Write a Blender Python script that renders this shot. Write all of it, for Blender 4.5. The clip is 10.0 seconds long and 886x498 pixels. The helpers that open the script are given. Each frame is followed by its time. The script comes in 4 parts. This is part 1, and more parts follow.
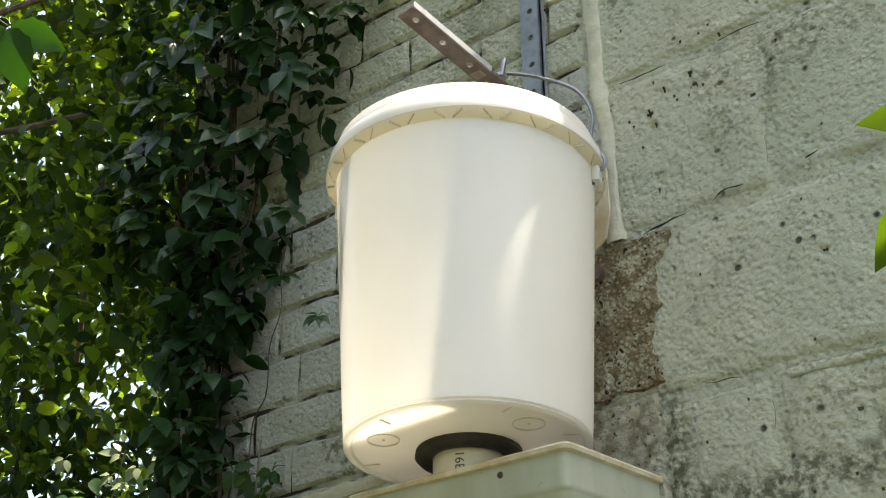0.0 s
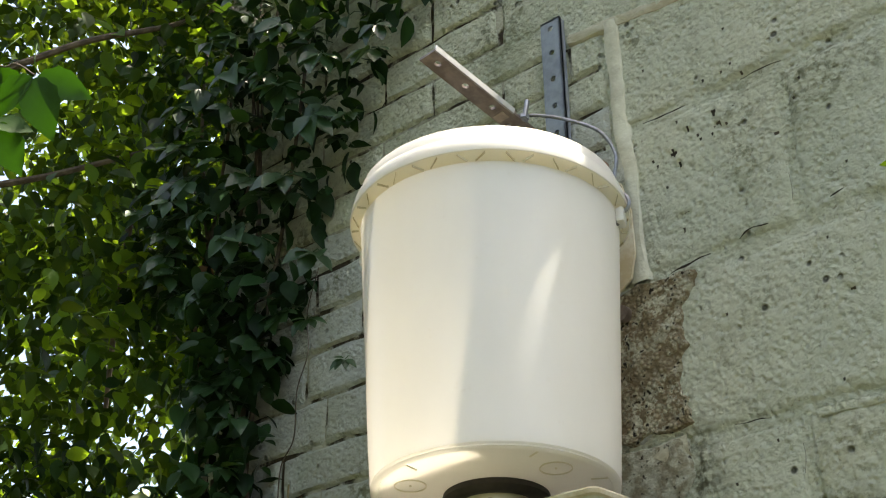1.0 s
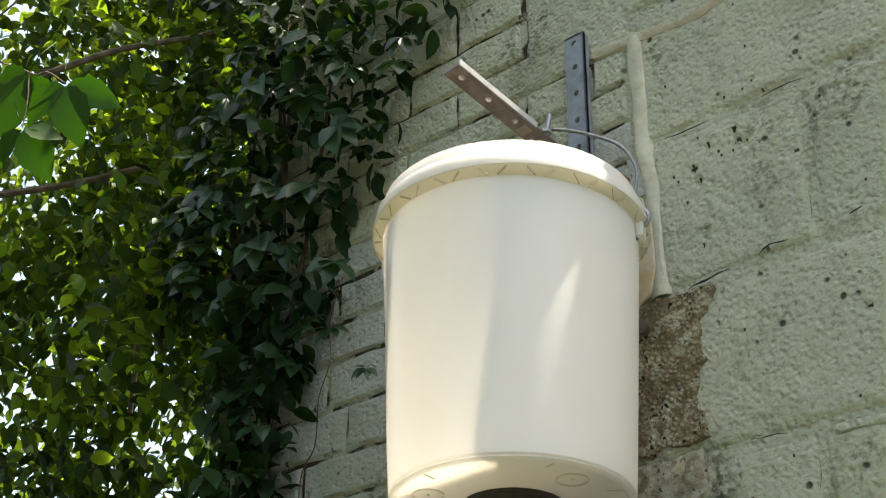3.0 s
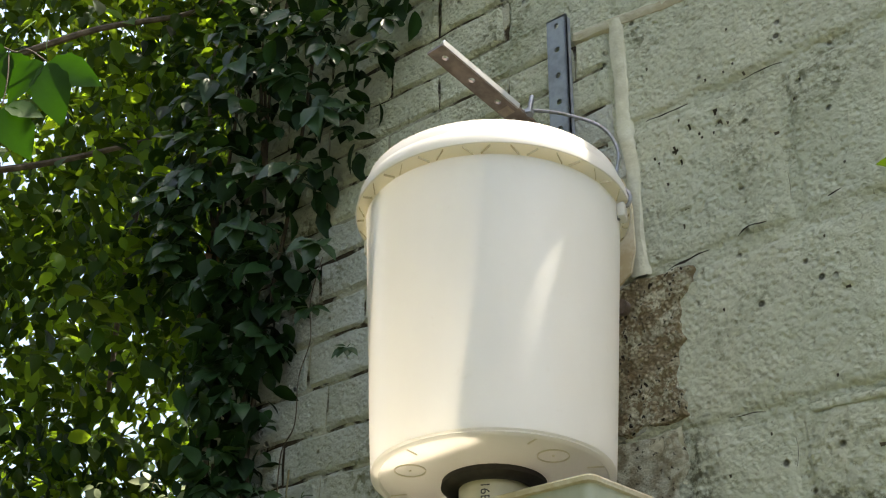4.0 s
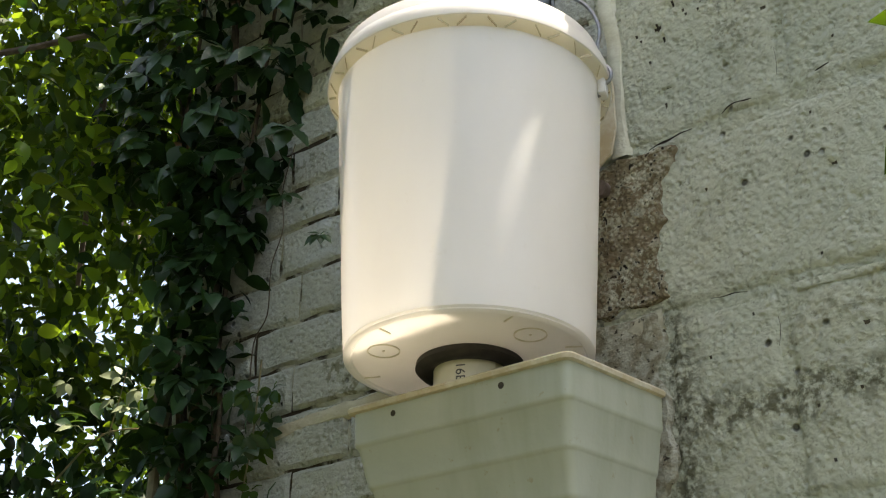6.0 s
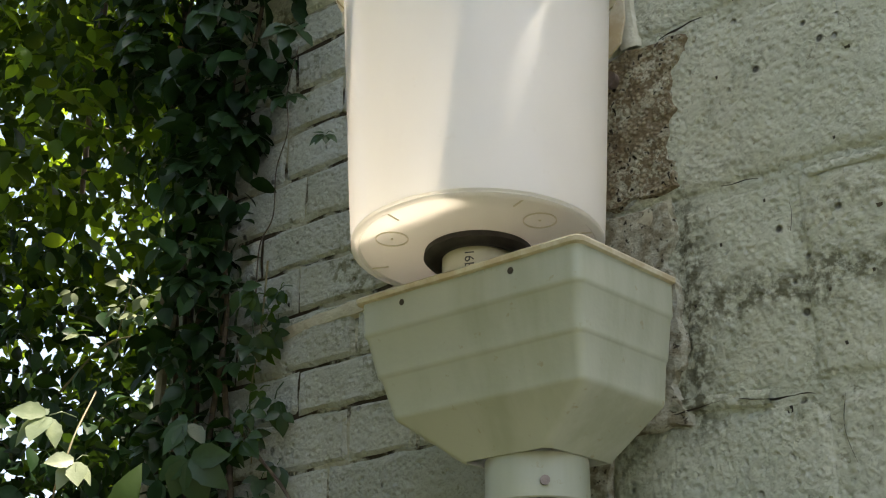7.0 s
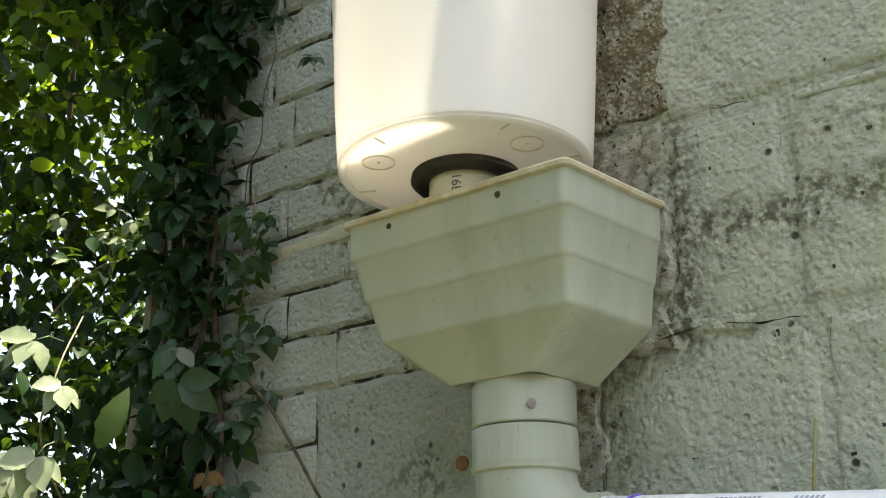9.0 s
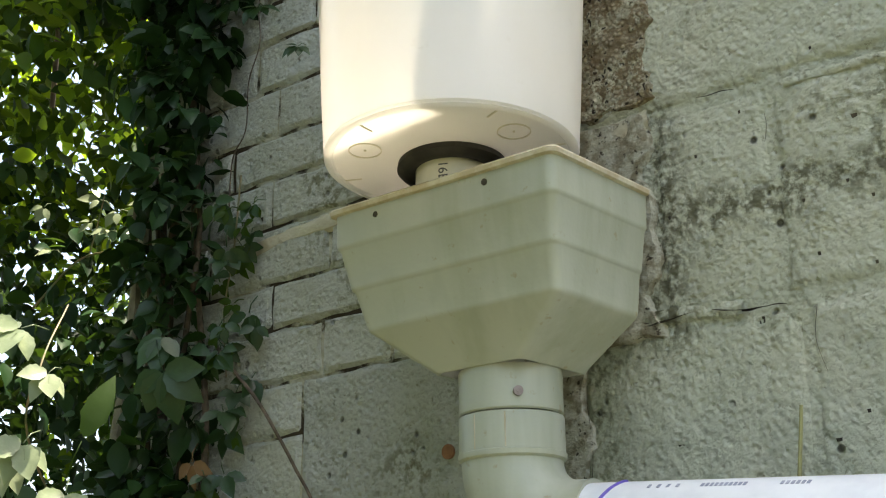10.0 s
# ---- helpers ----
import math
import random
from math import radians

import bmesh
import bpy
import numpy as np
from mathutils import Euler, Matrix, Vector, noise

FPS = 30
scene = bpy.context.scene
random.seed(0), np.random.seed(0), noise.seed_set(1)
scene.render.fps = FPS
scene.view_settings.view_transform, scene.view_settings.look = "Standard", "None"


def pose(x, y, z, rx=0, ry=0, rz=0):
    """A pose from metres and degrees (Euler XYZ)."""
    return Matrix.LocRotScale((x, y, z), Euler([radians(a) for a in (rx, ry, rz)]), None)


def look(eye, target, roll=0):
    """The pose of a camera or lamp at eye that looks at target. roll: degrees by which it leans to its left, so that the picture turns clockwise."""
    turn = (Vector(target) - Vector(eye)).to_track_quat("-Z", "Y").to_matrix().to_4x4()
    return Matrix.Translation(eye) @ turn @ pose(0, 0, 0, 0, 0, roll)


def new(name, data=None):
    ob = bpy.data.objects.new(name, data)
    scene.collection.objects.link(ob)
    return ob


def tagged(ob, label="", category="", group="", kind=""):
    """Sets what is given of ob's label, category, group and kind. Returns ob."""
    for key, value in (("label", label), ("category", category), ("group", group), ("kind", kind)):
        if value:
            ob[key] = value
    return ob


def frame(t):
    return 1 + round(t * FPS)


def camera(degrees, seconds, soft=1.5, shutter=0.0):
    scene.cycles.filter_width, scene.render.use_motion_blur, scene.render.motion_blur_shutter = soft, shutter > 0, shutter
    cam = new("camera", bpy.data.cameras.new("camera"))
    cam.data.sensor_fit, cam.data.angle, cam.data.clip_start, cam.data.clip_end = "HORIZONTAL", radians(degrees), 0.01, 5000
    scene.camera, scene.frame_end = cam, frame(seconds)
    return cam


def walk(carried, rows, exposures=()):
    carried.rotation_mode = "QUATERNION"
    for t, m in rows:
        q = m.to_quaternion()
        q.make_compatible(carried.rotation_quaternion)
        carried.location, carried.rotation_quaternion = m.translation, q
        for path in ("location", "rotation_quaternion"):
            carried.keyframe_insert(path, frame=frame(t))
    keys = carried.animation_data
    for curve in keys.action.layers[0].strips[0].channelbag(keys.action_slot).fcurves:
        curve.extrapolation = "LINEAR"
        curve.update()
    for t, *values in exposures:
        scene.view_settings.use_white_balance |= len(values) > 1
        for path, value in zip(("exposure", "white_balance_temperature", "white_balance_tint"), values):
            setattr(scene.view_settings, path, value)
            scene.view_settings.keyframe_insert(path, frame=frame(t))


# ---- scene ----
cam = camera(36.0, 10.0, soft=1.15)

PATH = [
    (0, (0.689, -1.144, -0.378), (-0.478, 0.23, 0.489), -0.7),
    (0.5, (0.689, -1.154, -0.367), (-0.477, 0.204, 0.526), -0.7),
    (1, (0.694, -1.142, -0.37), (-0.489, 0.186, 0.544), -0.9),
    (1.5, (0.707, -1.105, -0.377), (-0.509, 0.175, 0.564), 0.3),
    (2, (0.709, -1.122, -0.373), (-0.509, 0.16, 0.561), 0.3),
    (3.5, (0.708, -1.157, -0.38), (-0.487, 0.156, 0.541), 0.4),
    (4, (0.703, -1.16, -0.388), (-0.48, 0.171, 0.523), 0.3),
    (4.5, (0.696, -1.143, -0.389), (-0.493, 0.199, 0.497), 0.4),
    (5, (0.693, -1.13, -0.399), (-0.497, 0.23, 0.458), -0.1),
    (5.5, (0.689, -1.12, -0.401), (-0.506, 0.254, 0.426), -0.0),
    (5.7, (0.681, -1.12, -0.399), (-0.51, 0.265, 0.416), -0.2),
    (6.8, (0.655, -1.102, -0.44), (-0.562, 0.299, 0.306), 0.1),
    (7, (0.649, -1.101, -0.443), (-0.571, 0.315, 0.271), -0.4),
    (7.5, (0.644, -1.083, -0.445), (-0.601, 0.352, 0.179), -0.8),
    (8, (0.647, -1.082, -0.445), (-0.598, 0.355, 0.176), -0.8),
    (8.5, (0.652, -1.083, -0.441), (-0.597, 0.355, 0.17), -1.1),
    (9, (0.651, -1.092, -0.442), (-0.588, 0.356, 0.168), -0.5),
    (9.5, (0.647, -1.097, -0.446), (-0.582, 0.363, 0.153), -0.3),
    (10, (0.646, -1.094, -0.448), (-0.573, 0.373, 0.154), -0.8),
]
EXPOSURES = ((0, 1.96, 7300, 8), (0.6, 1.86, 7300, 8), (2, 1.80, 7300, 8), (4, 1.80, 7300, 9), (5, 1.76, 7300, 12), (5.7, 1.74, 7300, 12),
             (6.8, 1.66, 7250, 12), (7.5, 1.72, 7250, 11), (8.3, 2.01, 7250, 10), (10, 2.04, 7250, 9))
walk(cam, [(t, look(eye, target, roll)) for t, eye, target, roll in PATH], exposures=EXPOSURES)

# ---- world, sun ----
SUN = Vector((0.19, 0.235, 0.95)).normalized()
world = bpy.data.worlds.new("sky_world")
scene.world = world
world.use_nodes = True
wn = world.node_tree.nodes
sky = wn.new("ShaderNodeTexSky")
sky.sky_type = "NISHITA"
sky.sun_disc = False
sky.sun_elevation = math.asin(SUN.z)
sky.dust_density, sky.air_density = 4.0, 1.0
sky.sun_rotation = math.atan2(SUN.x, SUN.y)
wn["Background"].inputs["Strength"].default_value = 0.15
world.node_tree.links.new(sky.outputs[0], wn["Background"].inputs["Color"])
sun_data = bpy.data.lights.new("sun", "SUN")
sun_data.energy, sun_data.angle, sun_data.color = 5.0, radians(0.6), (1.0, 0.95, 0.87)
sun = new("sun", sun_data)
sun.matrix_world = look(SUN * 20, (0, 0, 0))


# ---- materials ----
class Mat:
    """A small builder for node materials."""

    def __init__(self, name, rough=0.6, metal=0.0, spec=0.5):
        self.m = bpy.data.materials.new(name)
        self.m.use_nodes = True
        self.n, self.l = self.m.node_tree.nodes, self.m.node_tree.links
        self.b = self.n["Principled BSDF"]
        self.b.inputs["Roughness"].default_value = rough
        self.b.inputs["Metallic"].default_value = metal
        self.b.inputs["Specular IOR Level"].default_value = spec
        self.co = self.n.new("ShaderNodeTexCoord").outputs["Object"]

    def link(self, a, b):
        self.l.new(a, b)

    def stretch(self, sx, sy, sz):
        mp = self.n.new("ShaderNodeMapping")
        mp.inputs["Scale"].default_value = (sx, sy, sz)
        self.link(self.co, mp.inputs["Vector"])
        return mp.outputs[0]

    def noise(self, scale, detail=4, rough=0.6, vec=None):
        t = self.n.new("ShaderNodeTexNoise")
        t.inputs["Scale"].default_value, t.inputs["Detail"].default_value, t.inputs["Roughness"].default_value = scale, detail, rough
        self.link(vec or self.co, t.inputs["Vector"])
        return t.outputs["Fac"]

    def voronoi(self, scale, vec=None, rand=1.0):
        t = self.n.new("ShaderNodeTexVoronoi")
        t.inputs["Scale"].default_value, t.inputs["Randomness"].default_value = scale, rand
        self.link(vec or self.co, t.inputs["Vector"])
        return t.outputs["Distance"]

    def ramp(self, fac, lo, hi, a=0.0, b=1.0):
        r = self.n.new("ShaderNodeMapRange")
        r.interpolation_type = "SMOOTHSTEP"
        for k, v in zip(("From Min", "From Max", "To Min", "To Max"), (lo, hi, a, b)):
            r.inputs[k].default_value = v
        self.link(fac, r.inputs["Value"])
        return r.outputs[0]

    def math(self, op, a, b):
        r = self.n.new("ShaderNodeMath")
        r.operation = op
        for i, v in enumerate((a, b)):
            if isinstance(v, (int, float)):
                r.inputs[i].default_value = v
            else:
                self.link(v, r.inputs[i])
        return r.outputs[0]

    def mix(self, fac, a, b, blend="MIX"):
        r = self.n.new("ShaderNodeMix")
        r.data_type, r.blend_type = "RGBA", blend
        for sock, v in ((r.inputs["Factor"], fac), (r.inputs["A"], a), (r.inputs["B"], b)):
            if isinstance(v, tuple):
                sock.default_value = (*v, 1)
            elif isinstance(v, (int, float)):
                sock.default_value = v
            else:
                self.link(v, sock)
        return r.outputs["Result"]

    def color(self, c):
        if isinstance(c, tuple):
            self.b.inputs["Base Color"].default_value = (*c, 1)
        else:
            self.link(c, self.b.inputs["Base Color"])
        return self

    def rough(self, f):
        self.link(f, self.b.inputs["Roughness"])
        return self

    def bump(self, height, distance, strength=1.0):
        r = self.n.new("ShaderNodeBump")
        r.inputs["Strength"].default_value, r.inputs["Distance"].default_value = strength, distance
        self.link(height, r.inputs["Height"])
        self.link(r.outputs[0], self.b.inputs["Normal"])
        return self

    def random(self):
        return self.n.new("ShaderNodeObjectInfo").outputs["Random"]

    def island(self):
        return self.n.new("ShaderNodeNewGeometry").outputs["Random Per Island"]


def painted_masonry(name, base, warm, dirt, pits, grain, stains=False):
    """Old masonry paint over porous concrete: grain, pits and green-grey stains."""
    m = Mat(name, 0.85, 0, 0.25)
    big = m.noise(5, 5)
    fine = m.noise(95, 6, 0.7)
    mid = m.noise(24, 4)
    cell = m.voronoi(55)
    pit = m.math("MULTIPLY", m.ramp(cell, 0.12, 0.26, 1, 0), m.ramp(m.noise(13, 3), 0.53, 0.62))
    col = m.mix(m.ramp(big, 0.38, 0.66), base, warm)
    col = m.mix(m.math("MULTIPLY", m.ramp(m.noise(3.2, 6), 0.52, 0.72), dirt), col, (0.20, 0.235, 0.13))
    col = m.mix(m.ramp(fine, 0.30, 0.42, 0.6, 0), col, (0.19, 0.18, 0.11))
    # pits are darkened in the colour for the shade and dirt inside
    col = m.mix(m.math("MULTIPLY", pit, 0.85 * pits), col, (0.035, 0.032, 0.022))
    lichen = m.math("MULTIPLY", m.ramp(m.noise(6, 6), 0.52, 0.66), m.ramp(m.noise(80, 4), 0.46, 0.60))
    col = m.mix(m.math("MULTIPLY", lichen, 0.75), col, (0.13, 0.13, 0.065))
    if stains:
        # black lichen along one old joint and beside the hopper
        xyz = m.n.new("ShaderNodeSeparateXYZ")
        m.link(m.co, xyz.inputs[0])
        wander = m.math("MULTIPLY", m.math("SUBTRACT", m.noise(14, 4), 0.5), 0.09)
        line = m.ramp(m.math("ABSOLUTE", m.math("ADD", m.math("ADD", xyz.outputs["Z"], 0.030), wander), 0.0), 0.004, 0.034, 1, 0)
        side = m.ramp(m.math("ABSOLUTE", m.math("ADD", m.math("SUBTRACT", xyz.outputs["X"], 0.012), wander), 0.0), 0.004, 0.040, 1, 0)
        side = m.math("MULTIPLY", side, m.ramp(m.math("ABSOLUTE", m.math("ADD", xyz.outputs["Z"], 0.03), 0.0), 0.09, 0.16, 1, 0))
        mark = m.math("MULTIPLY", m.math("MAXIMUM", line, side), m.ramp(m.noise(75, 5, 0.65), 0.40, 0.58))
        col = m.mix(m.math("MULTIPLY", mark, 0.85), col, (0.10, 0.095, 0.05))
    h = m.math("ADD", m.math("MULTIPLY", fine, 1.0 * grain), m.math("MULTIPLY", mid, 0.6))
    h = m.math("ADD", h, m.math("MULTIPLY", m.ramp(m.voronoi(120), 0.0, 0.6), 0.35 * grain))
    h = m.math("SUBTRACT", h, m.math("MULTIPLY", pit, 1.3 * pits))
    col = m.mix(m.ramp(m.noise(210, 3, 0.7), 0.56, 0.70, 0, 0.35), col, (0.17, 0.165, 0.10))
    m.color(col).bump(h, 0.011, 1.0)
    return m.m


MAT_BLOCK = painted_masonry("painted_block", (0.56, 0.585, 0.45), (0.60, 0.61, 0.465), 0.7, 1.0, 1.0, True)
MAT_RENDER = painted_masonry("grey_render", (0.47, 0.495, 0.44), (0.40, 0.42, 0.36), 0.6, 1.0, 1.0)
# darker than the blocks: dirt, and the creeper's shade put into the paint
MAT_BRICK_SHADED = painted_masonry("shaded_brick", (0.47, 0.49, 0.44), (0.40, 0.415, 0.345), 0.7, 0.6, 0.6)


def mortar_material():
    m = Mat("mortar", 0.92, 0, 0.2)
    gap = m.ramp(m.noise(14, 5), 0.47, 0.55)
    col = m.mix(m.ramp(m.noise(30, 4), 0.4, 0.65), (0.44, 0.43, 0.34), (0.34, 0.33, 0.25))
    col = m.mix(gap, col, (0.05, 0.038, 0.024))
    h = m.math("SUBTRACT", m.noise(60, 5), m.math("MULTIPLY", gap, 1.2))
    m.color(col).bump(h, 0.008)
    return m.m


def plaster_material():
    m = Mat("smeared_mortar", 0.88, 0, 0.25)
    col = m.mix(m.ramp(m.noise(14, 5), 0.4, 0.65), (0.46, 0.44, 0.33), (0.40, 0.36, 0.25))
    col = m.mix(m.ramp(m.noise(60, 4), 0.62, 0.75), col, (0.20, 0.15, 0.09))
    m.color(col).bump(m.noise(45, 5), 0.006)
    return m.m


def aggregate_material():
    m = Mat("bare_concrete", 0.95, 0, 0.2)
    cell = m.voronoi(170)
    col = m.mix(m.ramp(cell, 0.15, 0.55), (0.36, 0.31, 0.20), (0.20, 0.155, 0.09))
    crust = m.math("MULTIPLY", m.ramp(m.noise(75, 6, 0.7), 0.46, 0.56), m.ramp(m.noise(16, 4), 0.42, 0.58, 0.15, 1.0))
    col = m.mix(crust, col, (0.50, 0.485, 0.36))
    col = m.mix(m.ramp(m.noise(150, 3), 0.60, 0.66), col, (0.03, 0.022, 0.014))
    col = m.mix(m.ramp(m.noise(13, 4), 0.56, 0.72, 0, 0.8), col, (0.19, 0.12, 0.06))
    h = m.math("SUBTRACT", m.math("ADD", m.noise(70, 6, 0.75), m.noise(190, 4, 0.7)), m.ramp(cell, 0.1, 0.6, 0, 0.55))
    m.color(col).bump(h, 0.006)
    return m.m


def plastic_bucket_material(name, a, b, through_colour, share=0.42):
    m = Mat(name, 0.26, 0, 0.5)
    col = m.mix(m.ramp(m.noise(7, 4, 0.6, m.stretch(1, 1, 0.35)), 0.4, 0.7), a, b)
    col = m.mix(m.ramp(m.noise(60, 3), 0.66, 0.80, 0, 0.25), col, (0.55, 0.50, 0.38))
    m.color(col)
    tr = m.n.new("ShaderNodeBsdfTranslucent")
    tr.inputs["Color"].default_value = (*through_colour, 1)
    mx = m.n.new("ShaderNodeMixShader")
    mx.inputs[0].default_value = share
    m.link(m.b.outputs[0], mx.inputs[1])
    m.link(tr.outputs[0], mx.inputs[2])
    m.link(mx.outputs[0], m.n["Material Output"].inputs["Surface"])
    m.bump(m.noise(30, 2), 0.0012, 0.5)
    return m.m


def plastic_hopper_material():
    m = Mat("aged_cream_plastic", 0.42, 0, 0.45)
    streak = m.noise(16, 4, 0.6, m.stretch(1, 1, 0.12))
    col = m.mix(m.ramp(streak, 0.42, 0.70), (0.43, 0.445, 0.355), (0.35, 0.365, 0.27))
    col = m.mix(m.ramp(m.noise(75, 4), 0.63, 0.74, 0, 0.6), col, (0.30, 0.24, 0.13))
    m.color(col).rough(m.ramp(m.noise(25, 4), 0.3, 0.7, 0.36, 0.55)).bump(m.noise(50, 3), 0.001, 0.5)
    return m.m


def simple(name, a, b, rough, metal=0.0, scale=40, bump=0.0):
    m = Mat(name, rough, metal)
    f = m.noise(scale, 4)
    m.color(m.mix(m.ramp(f, 0.38, 0.66), a, b))
    if bump:
        m.bump(f, bump)
    return m.m


def leaf_material(name, a, b, glow, rough=0.42, share=0.4, per_island=False):
    m = Mat(name, rough, 0, 0.12 if per_island else 0.34)
    r = m.island() if per_island else m.random()
    vein = m.noise(38, 3)
    col = m.mix(r, a, b)
    col = m.mix(m.ramp(vein, 0.45, 0.72, 0, 0.45), col, tuple(min(1, c * 1.5) for c in b))
    m.color(col)
    tr = m.n.new("ShaderNodeBsdfTranslucent")
    tcol = m.mix(m.ramp(r, 0.52, 0.96), tuple(c * 0.20 for c in glow), glow) if per_island else m.mix(r, glow, tuple(c * 0.55 for c in glow))
    m.link(tcol, tr.inputs["Color"])
    mx = m.n.new("ShaderNodeMixShader")
    mx.inputs[0].default_value = share
    m.link(m.b.outputs[0], mx.inputs[1])
    m.link(tr.outputs[0], mx.inputs[2])
    m.link(mx.outputs[0], m.n["Material Output"].inputs["Surface"])
    m.bump(vein, 0.0015, 0.6)
    return m.m


def moss_material():
    m = Mat("mossy_masonry", 0.95, 0, 0.2)
    col = m.mix(m.ramp(m.noise(40, 5), 0.44, 0.58), (0.36, 0.36, 0.27), (0.13, 0.12, 0.07))
    m.color(col).bump(m.noise(70, 5), 0.006)
    return m.m


def crumble_material():
    m = Mat("crumbling_render", 0.95, 0, 0.2)
    col = m.mix(m.ramp(m.noise(60, 5), 0.42, 0.60), (0.47, 0.46, 0.36), (0.25, 0.225, 0.15))
    col = m.mix(m.ramp(m.noise(130, 4), 0.60, 0.68), col, (0.05, 0.04, 0.025))
    m.color(col).bump(m.noise(110, 5, 0.7), 0.008)
    return m.m


MAT_CRUMBLE = crumble_material()
MAT_MOSS = moss_material()
MAT_MORTAR = mortar_material()
MAT_PLASTER = plaster_material()
MAT_CREAM = simple("cream_mortar", (0.55, 0.545, 0.43), (0.45, 0.435, 0.33), 0.85, 0, 35, 0.004)
MAT_BARE = aggregate_material()
MAT_BUCKET = plastic_bucket_material("milky_polyethylene", (0.83, 0.83, 0.80), (0.78, 0.775, 0.735), (0.94, 0.91, 0.86))
# yellowish and more translucent than the shell: sun glow put into the colour
MAT_SKIRT = plastic_bucket_material("sunglow_polyethylene", (0.85, 0.83, 0.74), (0.80, 0.77, 0.66), (0.97, 0.94, 0.84), 0.72)
MAT_HOPPER = plastic_hopper_material()
MAT_GRIME = simple("grimy_plastic_edge", (0.48, 0.40, 0.26), (0.60, 0.56, 0.43), 0.6, 0, 45)
MAT_RUBBER = simple("black_rubber", (0.018, 0.015, 0.014), (0.035, 0.028, 0.024), 0.55, 0, 60)
MAT_PVC = simple("cream_pvc", (0.66, 0.62, 0.50), (0.60, 0.56, 0.43), 0.35, 0, 30)
MAT_WHITE_PVC = simple("white_pvc", (0.74, 0.77, 0.80), (0.66, 0.69, 0.73), 0.3, 0, 25)
MAT_INK = simple("black_ink", (0.08, 0.075, 0.07), (0.14, 0.13, 0.12), 0.7)
MAT_GREY_INK = simple("grey_ink", (0.25, 0.28, 0.36), (0.4, 0.43, 0.5), 0.7)
MAT_BLUE_INK = simple("blue_marker", (0.08, 0.05, 0.36), (0.16, 0.12, 0.5), 0.5)
MAT_ZINC = simple("galvanized_steel", (0.30, 0.33, 0.37), (0.22, 0.24, 0.27), 0.5, 0.35, 55)
# pale steel colour, standing in for sun on the arm's edge
MAT_SUNLIT_EDGE = simple("sunlit_steel_edge", (0.60, 0.60, 0.60), (0.5, 0.5, 0.5), 0.4, 0.5, 55)
MAT_IRON = simple("brown_steel", (0.17, 0.13, 0.11), (0.26, 0.21, 0.18), 0.45, 0.6, 60)
MAT_RUST = simple("rusty_steel", (0.14, 0.06, 0.03), (0.25, 0.12, 0.05), 0.8, 0.2, 60, 0.002)
MAT_WIRE = simple("steel_wire", (0.30, 0.31, 0.33), (0.22, 0.21, 0.20), 0.4, 0.8, 80)
# dark colour for pits, cracks and drilled holes, their inner shade painted in
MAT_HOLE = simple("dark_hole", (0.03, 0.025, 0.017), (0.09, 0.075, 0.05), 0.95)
MAT_BARK = simple("vine_bark", (0.055, 0.04, 0.026), (0.12, 0.09, 0.06), 0.85, 0, 60, 0.003)
MAT_STICKER = simple("worn_paper", (0.30, 0.24, 0.19), (0.22, 0.17, 0.14), 0.8, 0, 80)
MAT_OLDSTEM = simple("old_grey_bark", (0.26, 0.25, 0.19), (0.17, 0.155, 0.11), 0.85, 0, 45, 0.003)
MAT_STEM = simple("green_stem", (0.10, 0.11, 0.04), (0.22, 0.15, 0.07), 0.6, 0, 60)
MAT_STRAW = simple("dry_straw", (0.30, 0.29, 0.12), (0.22, 0.2, 0.09), 0.8, 0, 60)
MAT_SOIL = simple("garden_soil", (0.045, 0.05, 0.026), (0.08, 0.08, 0.04), 0.95, 0, 3, 0.02)
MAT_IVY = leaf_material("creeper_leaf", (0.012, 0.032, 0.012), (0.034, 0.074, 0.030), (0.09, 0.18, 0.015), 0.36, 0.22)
# darker green for the inner leaves, their shade put into the colour
MAT_IVY_SHADED = leaf_material("creeper_shaded", (0.005, 0.016, 0.005), (0.020, 0.052, 0.017), (0.09, 0.18, 0.015), 0.45, 0.25, True)
MAT_TREE = leaf_material("tree_leaf", (0.008, 0.026, 0.006), (0.026, 0.066, 0.012), (0.36, 0.55, 0.025), 0.55, 0.42, True)
MAT_YOUNG = leaf_material("young_leaf", (0.026, 0.065, 0.004), (0.036, 0.075, 0.006), (0.095, 0.17, 0.004), 0.65, 0.5)
MAT_TREE_NEAR = leaf_material("vine_leaf", (0.022, 0.070, 0.006), (0.030, 0.085, 0.008), (0.035, 0.12, 0.003), 0.6, 0.45)
# lightened leaf green, standing in for sun and gloss on the leaves
MAT_LEAF_SUNLIT = leaf_material("sunlit_leaf", (0.16, 0.20, 0.11), (0.26, 0.30, 0.18), (0.22, 0.32, 0.08), 0.30, 0.25)
MAT_DRY = leaf_material("withered_leaf", (0.20, 0.10, 0.05), (0.26, 0.16, 0.08), (0.3, 0.15, 0.05), 0.7, 0.3)


# ---- building helpers ----
def part(name, bm, material, parent=None, label="", smooth=True, kind=""):
    """Links a bmesh as one mesh object, under a thing or a part."""
    me = bpy.data.meshes.new(name)
    bm.to_mesh(me)
    bm.free()
    me.materials.append(material)
    if smooth:
        for p in me.polygons:
            p.use_smooth = True
        me.set_sharp_from_angle(angle=radians(38))
    ob = new(name, me)
    ob.parent = parent
    return tagged(ob, label, kind=kind)


def thing(name, label, category, group="", kind="", at=(0, 0, 0)):
    ob = new(name)
    ob.location = at
    ob.empty_display_size = 0.02
    return tagged(ob, label, category, group, kind)


